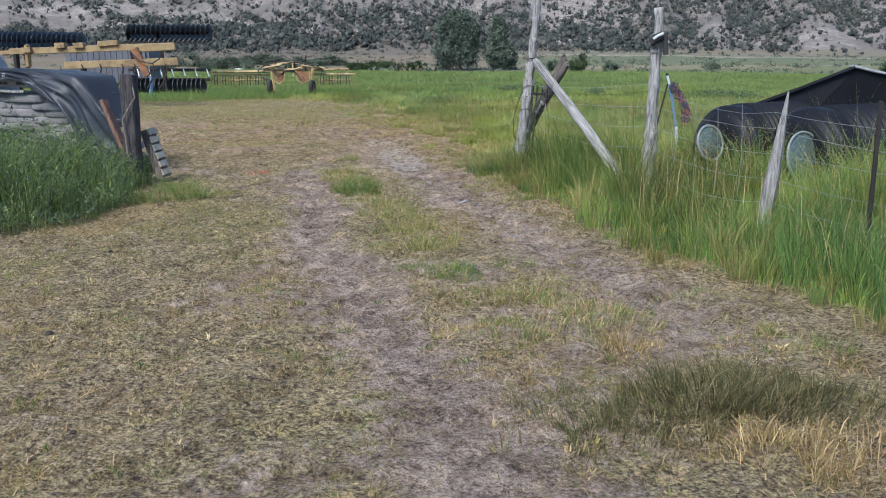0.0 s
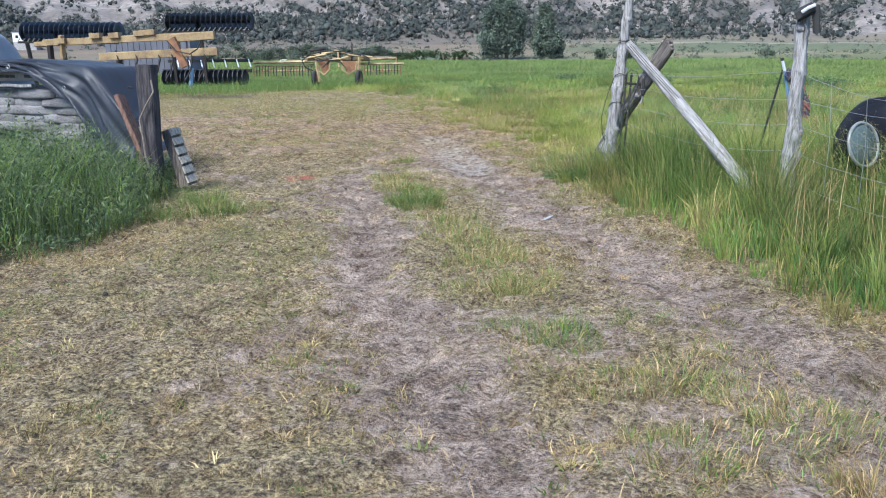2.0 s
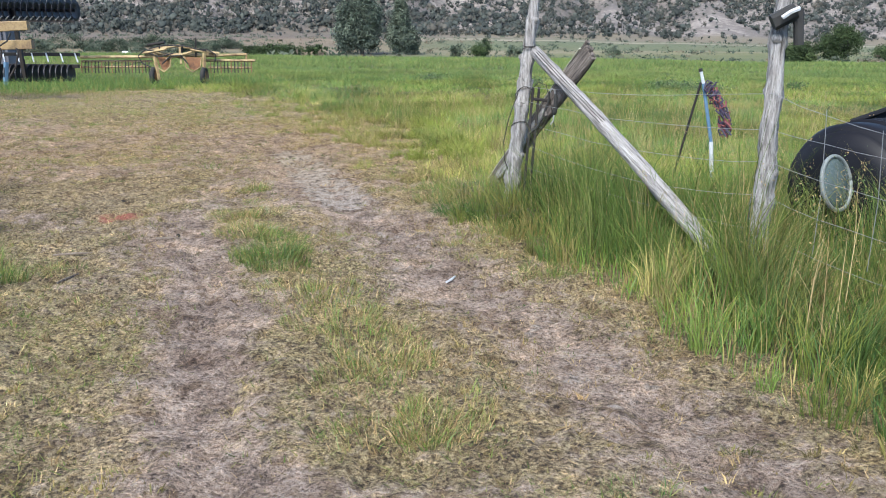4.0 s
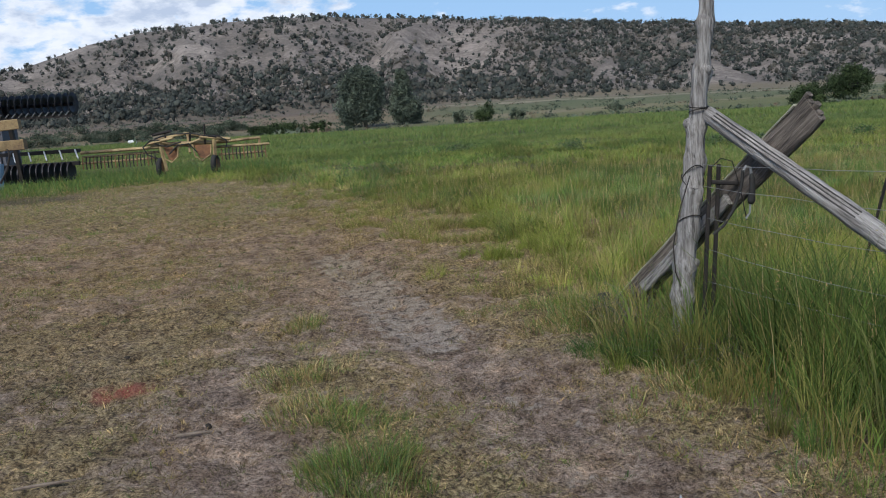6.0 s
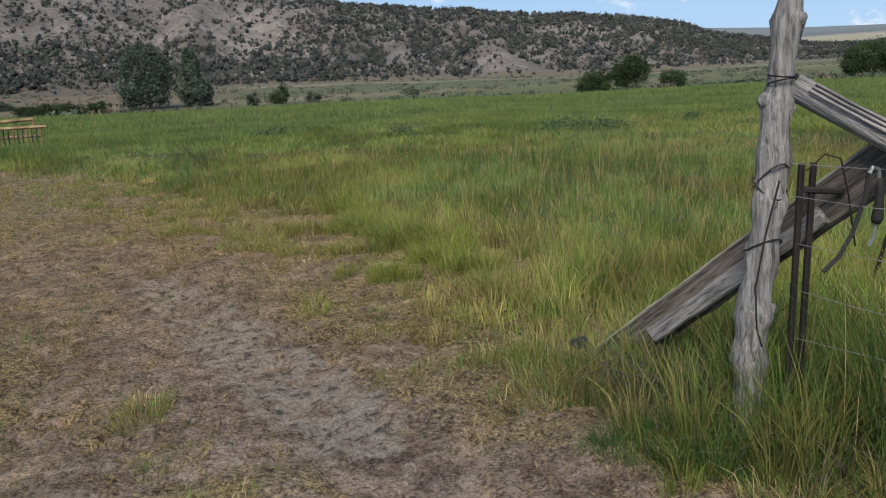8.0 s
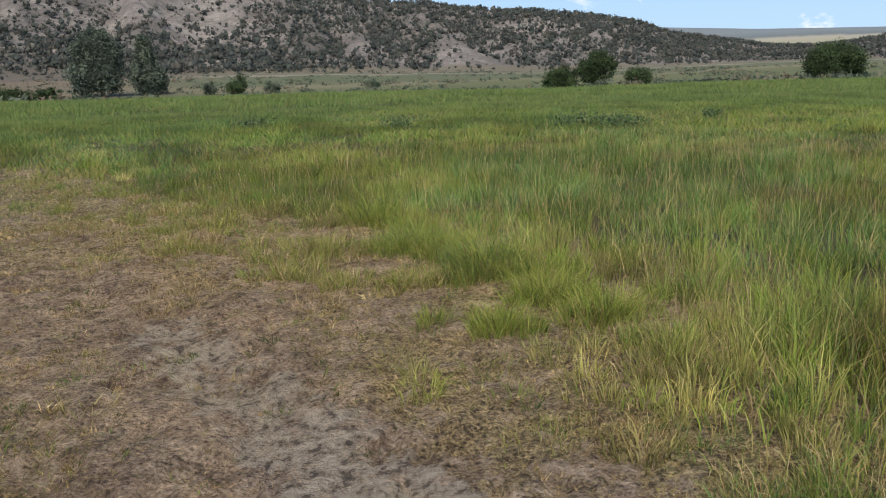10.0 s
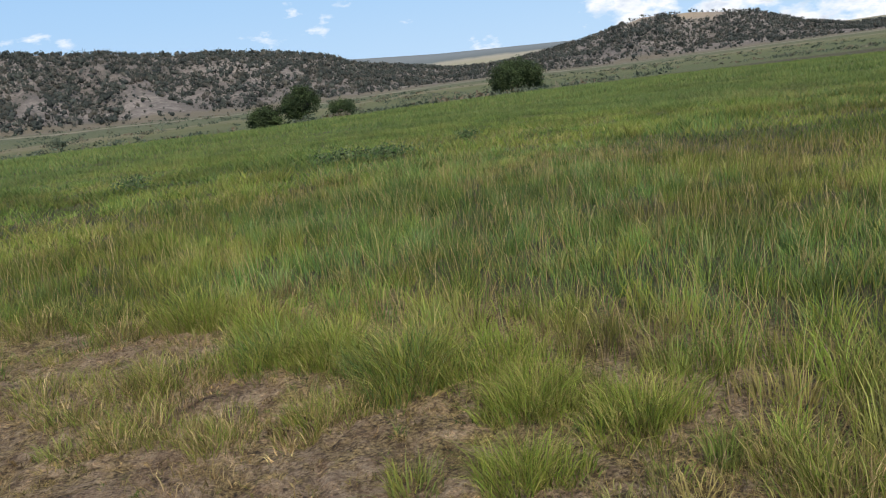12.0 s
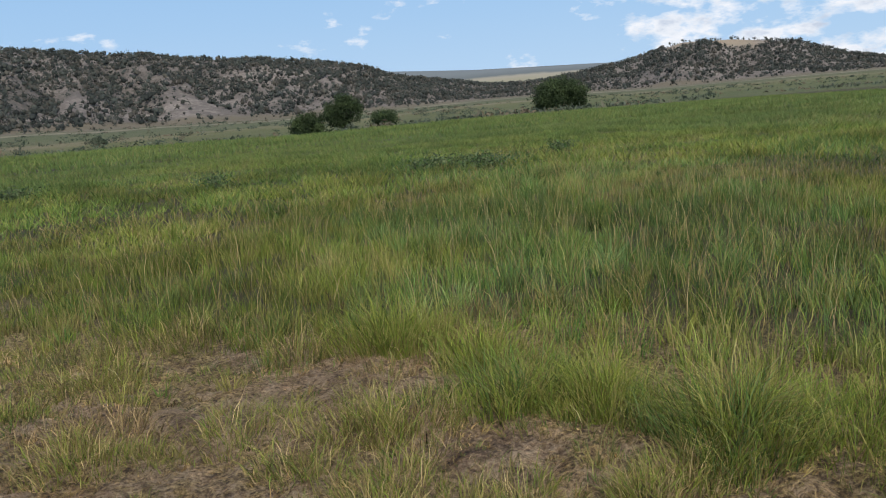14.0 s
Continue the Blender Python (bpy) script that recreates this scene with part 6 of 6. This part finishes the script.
cult = thing("roller_harrow", (-11.6, 31, level(-11.6, 31)), "black rolling harrow with pale steel braces at the field edge", "farm implement")
bm = bmesh.new()
beam(bm, (-13.238, 31, 0.86), (-10.273, 31, 0.85), 0.12, 0.1)
part("frame_beam", bm, IRON, cult)
bm = bmesh.new()
beam(bm, (-13.238, 30.6, 0.56), (-10.132, 30.6, 0.54), 0.1, 0.1)
part("frame_beam", bm, IRON, cult)
for k in range(18):
    bm = bmesh.new()
    x = -13.15 + 0.165 * k
    tube(bm, [(x, 30.5, 0.34), (x + 0.03, 30.5, 0.34)], 0.25, 14)
    part("ring", bm, DISC_STEEL, cult)
for k in range(7):
    x = -12.9 + 0.42 * k
    bm = bmesh.new()
    beam(bm, (x, 30.95, 0.88), (x + 0.25, 30.55, 0.66), 0.035, 0.03)
    part("brace", bm, WHITE_WALL, cult, "pale painted brace")
bm = bmesh.new()
beam(bm, (-12.156, 30.3, 0), (-12.109, 30.4, 0.65), 0.12, 0.1, (0.788, 1, 0))
part("jack", bm, BLUE_ROD, cult, "blue jack leg")

rake = thing("hay_rake", (-7.5, 31, level(-7.5, 31)), "old yellow twin basket hay rake with rusty wheel guards", "hay rake")
for a, b, r in (((-10.25, 31, 0.78), (-8.05, 31, 0.8), 0.035), ((-10.25, 31.1, 0.66), (-8.2, 31.1, 0.67), 0.028), ((-10.28, 31, 0.5), (-8.25, 31, 0.52), 0.025),
                ((-6.7, 31.1, 0.82), (-5.6, 31.6, 0.86), 0.032), ((-6.75, 31.1, 0.7), (-5.35, 31.6, 0.68), 0.03), ((-6.6, 31.1, 0.5), (-5.45, 31.6, 0.48), 0.025), ((-5.6, 31.6, 0.86), (-5.62, 31.6, 0.7), 0.03),
                ((-8.35, 31, 0.86), (-6.3, 31.1, 0.84), 0.045), ((-8.3, 31.2, 0.98), (-7.5, 31.3, 1.1), 0.03), ((-7.5, 31.3, 1.1), (-6.4, 31.0, 0.92), 0.03), ((-8.0, 30.9, 0.92), (-7.2, 31.3, 0.72), 0.028),
                ((-7.75, 30.95, 0.74), (-6.75, 30.95, 1.0), 0.028), ((-7.45, 31.3, 1.1), (-7.3, 30.9, 0.6), 0.026), ((-8.4, 30.9, 0.9), (-7.7, 30.9, 1.02), 0.03), ((-7.0, 30.9, 1.0), (-6.2, 30.95, 0.9), 0.03)):
    bm = bmesh.new()
    beam(bm, a, b, r * 2, r * 2, (1.093, -2, 1), 0.01)
    part("frame_tube", bm, RAKE_PAINT, rake)
for x, lean_ in ((-8.08, 0.1), (-6.63, -0.04)):
    bm = bmesh.new()
    beam(bm, (x + lean_, 30.9, 0.16), (x, 30.95, 0.92), 0.08, 0.08, (1.093, -1, 0))
    part("leg", bm, RAKE_PAINT, rake)
    wheel = part("wheel", tube(bmesh.new(), [(x - 0.12, 30.95, 0.26), (x + 0.04, 30.95, 0.26)], 0.15, 16), RUSTY, rake, "rusty wheel rim")
    bm = bmesh.new()
    tube(bm, [(x - 0.04, 30.95 + 0.2 * math.cos(t), 0.26 + 0.2 * math.sin(t)) for t in [2 * math.pi * k / 24 for k in range(25)]], 0.07, 8)
    part("tyre", bm, RUBBER, wheel, soft=True)
for x0, x1 in ((-8.02, -7.62), (-7.2, -6.74)):
    bm = bmesh.new()
    shape = ((x0, 0.8), (x1, 0.78), (x1 - 0.04, 0.55), (x1 - 0.2, 0.42), (x0 + 0.12, 0.46))
    rows_ = [[bm.verts.new((px_, py_, pz_)) for px_, pz_ in shape] for py_ in (30.98, 31.02)]
    bm.faces.new(rows_[0])
    bm.faces.new(rows_[1][::-1])
    for k in range(5):
        bm.faces.new((rows_[0][k], rows_[0][(k + 1) % 5], rows_[1][(k + 1) % 5], rows_[1][k]))
    part("guard_plate", bm, RUSTY, rake, "rusty orange guard plate")
    bm = bmesh.new()
    tube(bm, [(x0 - 0.02, 30.94, 0.82), (x0 + 0.02, 30.93, 0.5), (x0 + 0.2, 30.93, 0.38), (x1 - 0.02, 30.93, 0.52), (x1 + 0.02, 30.94, 0.8)], 0.022, 6)
    part("guard_hoop", bm, RAKE_PAINT, rake)
for pts in (((-7.9, 30.9, 0.97), (-8.3, 30.88, 0.99), (-8.52, 30.88, 0.82), (-8.42, 30.88, 0.62), (-8.15, 30.9, 0.5)), ((-6.9, 30.9, 1.02), (-6.5, 30.88, 1.0), (-6.28, 30.88, 0.86), (-6.32, 30.88, 0.68)),
            ((-8.2, 30.9, 1.02), (-7.8, 30.9, 1.12), (-7.2, 30.9, 1.1), (-6.55, 30.9, 0.96)), ((-7.85, 30.9, 0.6), (-7.6, 30.9, 0.82), (-7.3, 30.9, 0.84), (-7.1, 30.9, 0.6)), ((-8.35, 30.9, 0.95), (-7.9, 30.88, 0.8), (-7.5, 30.88, 0.9))):
    bm = bmesh.new()
    tube(bm, pts, 0.02, 6)
    part("hose", bm, RUBBER, rake)
for x, z1 in ((-7.95, 1.22), (-6.9, 1.32), (-7.3, 1.14)):
    bm = bmesh.new()
    tube(bm, [(x, 31, 0.8), (x + 0.03, 31, z1)], 0.026, 6)
    part("lever", bm, IRON, rake)
bm = bmesh.new()
beam(bm, (-8.25, 30.95, 1.12), (-7.75, 30.95, 1.2), 0.12, 0.07, (0, 0, 1), 0.02)
part("gearbox", bm, IRON, rake)
for k in range(34):
    u = k / 33
    x, yy = (-10.22 + 2.0 * u / 0.62, 31.0) if u < 0.62 else (-6.57 + 1.11 * (u - 0.62) / 0.38, 31.12 + 0.45 * (u - 0.62) / 0.38)
    bm = bmesh.new()
    tube(bm, [(x, yy, 0.66), (x, yy - 0.05, 0.52), (x + 0.02, yy - 0.09, 0.34)], 0.015, 5)
    part("tine", bm, IRON if k % 3 else RUSTY, rake)

root = thing("grey_stock_box", (-15.9, 34.4, level(-15.9, 34.4)), "grey sheet-metal stock box behind the implements", "metal box")
for x0_ in np.arange(-17.6, -14.3, 0.24):
    bm = bmesh.new()
    beam(bm, (x0_, 34.4, 0.35), (x0_, 34.4, 1.72), 0.23, 0.03, (0, 1, 0), 0.02)
    part("sheet_rib", bm, GREY_SHEET, root)
bm = bmesh.new()
beam(bm, (-17.75, 34.9, 1.05), (-14.25, 34.9, 1.05), 0.9, 1.3, (0, 0, 1), 0.03)
part("body", bm, GREY_SHEET, root)
for x0_ in (-17.3, -14.7):
    bm = bmesh.new()
    beam(bm, (x0_, 34.9, -0.1), (x0_, 34.9, 0.42), 0.16, 0.8, (0, 1, 0))
    part("skid", bm, IRON, root)

# far off: trailer, white box and a pole rail
fx, fy = at_bearing(-37.5, 300)
root = thing("white_trailer", (fx, fy, level(fx, fy)), "small white trailer house at the foot of the hill", "trailer house")
z0 = level(fx, fy) + 2.5
bm = bmesh.new()
beam(bm, (fx - 4, fy, z0 + 1.4), (fx + 4, fy, z0 + 1.4), 3.0, 2.8, (0, 0, 1), 0.05)
part("wall", bm, WHITE_WALL, root)
bm = bmesh.new()
beam(bm, (fx - 4.2, fy, z0 + 2.9), (fx + 4.2, fy, z0 + 2.9), 3.3, 0.25)
part("roof", bm, POLY_EDGE, root)
bm = bmesh.new()
beam(bm, (fx - 4, fy, z0 - 1.3), (fx + 4, fy, z0 - 1.3), 2.8, 2.6)
part("footing", bm, GREY_WOOD, root)
for k in (-2.4, 0.2, 2.4):
    bm = bmesh.new()
    beam(bm, (fx + k - 0.5, fy - 1.53, z0 + 1.6), (fx + k + 0.5, fy - 1.53, z0 + 1.6), 0.06, 0.9)
    part("window", bm, POLY, root, "dark window")
hx, hy = at_bearing(-22.3, 188)
root = thing("white_tank", (hx, hy, level(hx, hy)), "small white tank standing by the field fence", "tank")
bm = bmesh.new()
zt = level(hx, hy)
tube(bm, [(hx - 0.9, hy, zt + 0.7), (hx - 0.7, hy, zt + 0.7), (hx + 0.7, hy, zt + 0.7), (hx + 0.9, hy, zt + 0.7)], [0.3, 0.6, 0.6, 0.3], 14)
part("shell", bm, WHITE_WALL, root, soft=True)
for s in (-0.5, 0.5):
    bm = bmesh.new()
    beam(bm, (hx + s, hy, zt - 0.1), (hx + s, hy, zt + 0.3), 0.15, 0.8, (0, 1, 0))
    part("cradle", bm, GREY_WOOD, root)

# ---- litter on the track ----
for sx_, sy_, ln, turn, mat in ((0.975, 11.83, 0.16, 1.2, WHITE_ROD), (-1.25, 12.75, 0.18, 0.2, TWIG), (-0.35, 5.9, 0.34, 1.0, TWIG), (-1.75, 12.2, 0.26, 0.3, TWIG), (2.45, 5.2, 0.2, 1.1, TWIG), (-1.5, 11.6, 0.22, 1.4, PLANK_WOOD)):
    z = level(sx_, sy_) + 0.012
    root = thing("stick", (sx_, sy_, z), "short dry stick lying on the track", "stick", "sticks on the track")
    bm = bmesh.new()
    d = Vector((math.cos(turn), math.sin(turn), 0.0)) * ln / 2
    c = Vector((sx_, sy_, z))
    tube(bm, [c - d, c + Vector((0.01, -0.01, 0.006)), c + d], [0.008, 0.009, 0.005], 6, 0.2)
    part("stem", bm, mat, root)
for k, (sx_, sy_, r) in enumerate(((-0.76, 7.05, 0.032), (-0.6, 7.1, 0.015), (-1.22, 12.86, 0.035), (0.1, 5.9, 0.02), (-0.2, 5.6, 0.018), (-0.75, 5.3, 0.02), (0.7, 6.3, 0.018), (-1.5, 9.0, 0.025), (-2.2, 14.2, 0.03))):
    z = level(sx_, sy_)
    root = thing("dung_clod", (sx_, sy_, z), "small dark dried dung clod on the track", "dung", "dung clods on the track")
    bm = bmesh.new()
    r *= 0.55
    bmesh.ops.create_icosphere(bm, subdivisions=2, radius=r)
    for v in bm.verts:
        v.co = Vector((v.co.x * 1.3, v.co.y, v.co.z * 0.7)) * (1 + 0.5 * noise.noise(v.co * 40 + Vector((k, 0, 0)))) + Vector((sx_, sy_, z + r * 0.4))
    part("clod", bm, DUNG, root, soft=True)


# ---- clouds over the hills ----
def cloud_sheet():
    m, t, p = shader("cloud", 1.0)
    v = coords(t, (1.0, 1.0, 2.2))
    n = calc(t, "ADD", calc(t, "MULTIPLY", fractal(t, v, 0.0042, 9, 0.58), 0.5), calc(t, "MULTIPLY", fractal(t, v, 0.0012, 4, 0.5), 0.5))
    n = calc(t, "ADD", n, attr(t, "cover").outputs["Fac"])
    r = node(t, "MapRange", Value=n)
    r.inputs["From Min"].default_value, r.inputs["From Max"].default_value = 0.55, 0.62
    rise = calc(t, "MULTIPLY", node(t, "SeparateXYZ", Vector=coords(t)).outputs[2], 1 / 1700, True)
    blue = ramp(t, rise, ((0.0, (0.52, 0.7, 0.89)), (0.25, (0.41, 0.62, 0.87)), (0.6, (0.29, 0.52, 0.83)), (1.0, (0.2, 0.42, 0.76))))
    thick = calc(t, "ADD", calc(t, "MULTIPLY", n, 0.6), calc(t, "MULTIPLY", fractal(t, v, 0.0055, 5, 0.55), 0.4))
    shade = ramp(t, thick, ((0.53, (0.98, 0.98, 1.0)), (0.59, (0.86, 0.89, 0.94)), (0.66, (0.56, 0.63, 0.75))))
    em = node(t, "Emission", Strength=1.0)
    t.links.new(mix(t, r.outputs[0], blue, shade), em.inputs["Color"])
    t.links.new(em.outputs[0], t.nodes["Material Output"].inputs[0])
    az, el = np.radians(np.arange(-70, 86, 2.0)), np.radians(np.arange(-1, 22, 1.0))
    E, A = np.meshgrid(el, az, indexing="ij")
    R = 4700
    verts = np.stack([CX + R * np.sin(A) * np.cos(E), CY + R * np.cos(A) * np.cos(E), R * np.sin(E)], -1).reshape(-1, 3)
    idx = np.arange(E.size).reshape(E.shape)
    quads = np.stack([idx[:-1, :-1], idx[1:, :-1], idx[1:, 1:], idx[:-1, 1:]], -1).reshape(-1, 4)
    me = array_mesh("cloud_backdrop", verts, quads, m)
    bearing, height = np.degrees(A), np.degrees(E)
    cover = np.interp(bearing, (-70, -32, -24, -10, 2, 14, 40, 46, 60, 86), (0.06, 0.07, 0.1, 0.08, -0.01, -0.06, -0.02, 0.1, 0.11, 0.05)) + 0.05 * np.exp(-((height - 4.6) / 1.2) ** 2) * (bearing < 25)
    a = me.attributes.new("cover", "FLOAT", "POINT")
    a.data.foreach_set("value", cover.astype(np.float32).ravel())
    tagged(new("cloud_backdrop", me), "scattered white clouds in a blue sky", "sky", kind="structure")


cloud_sheet()
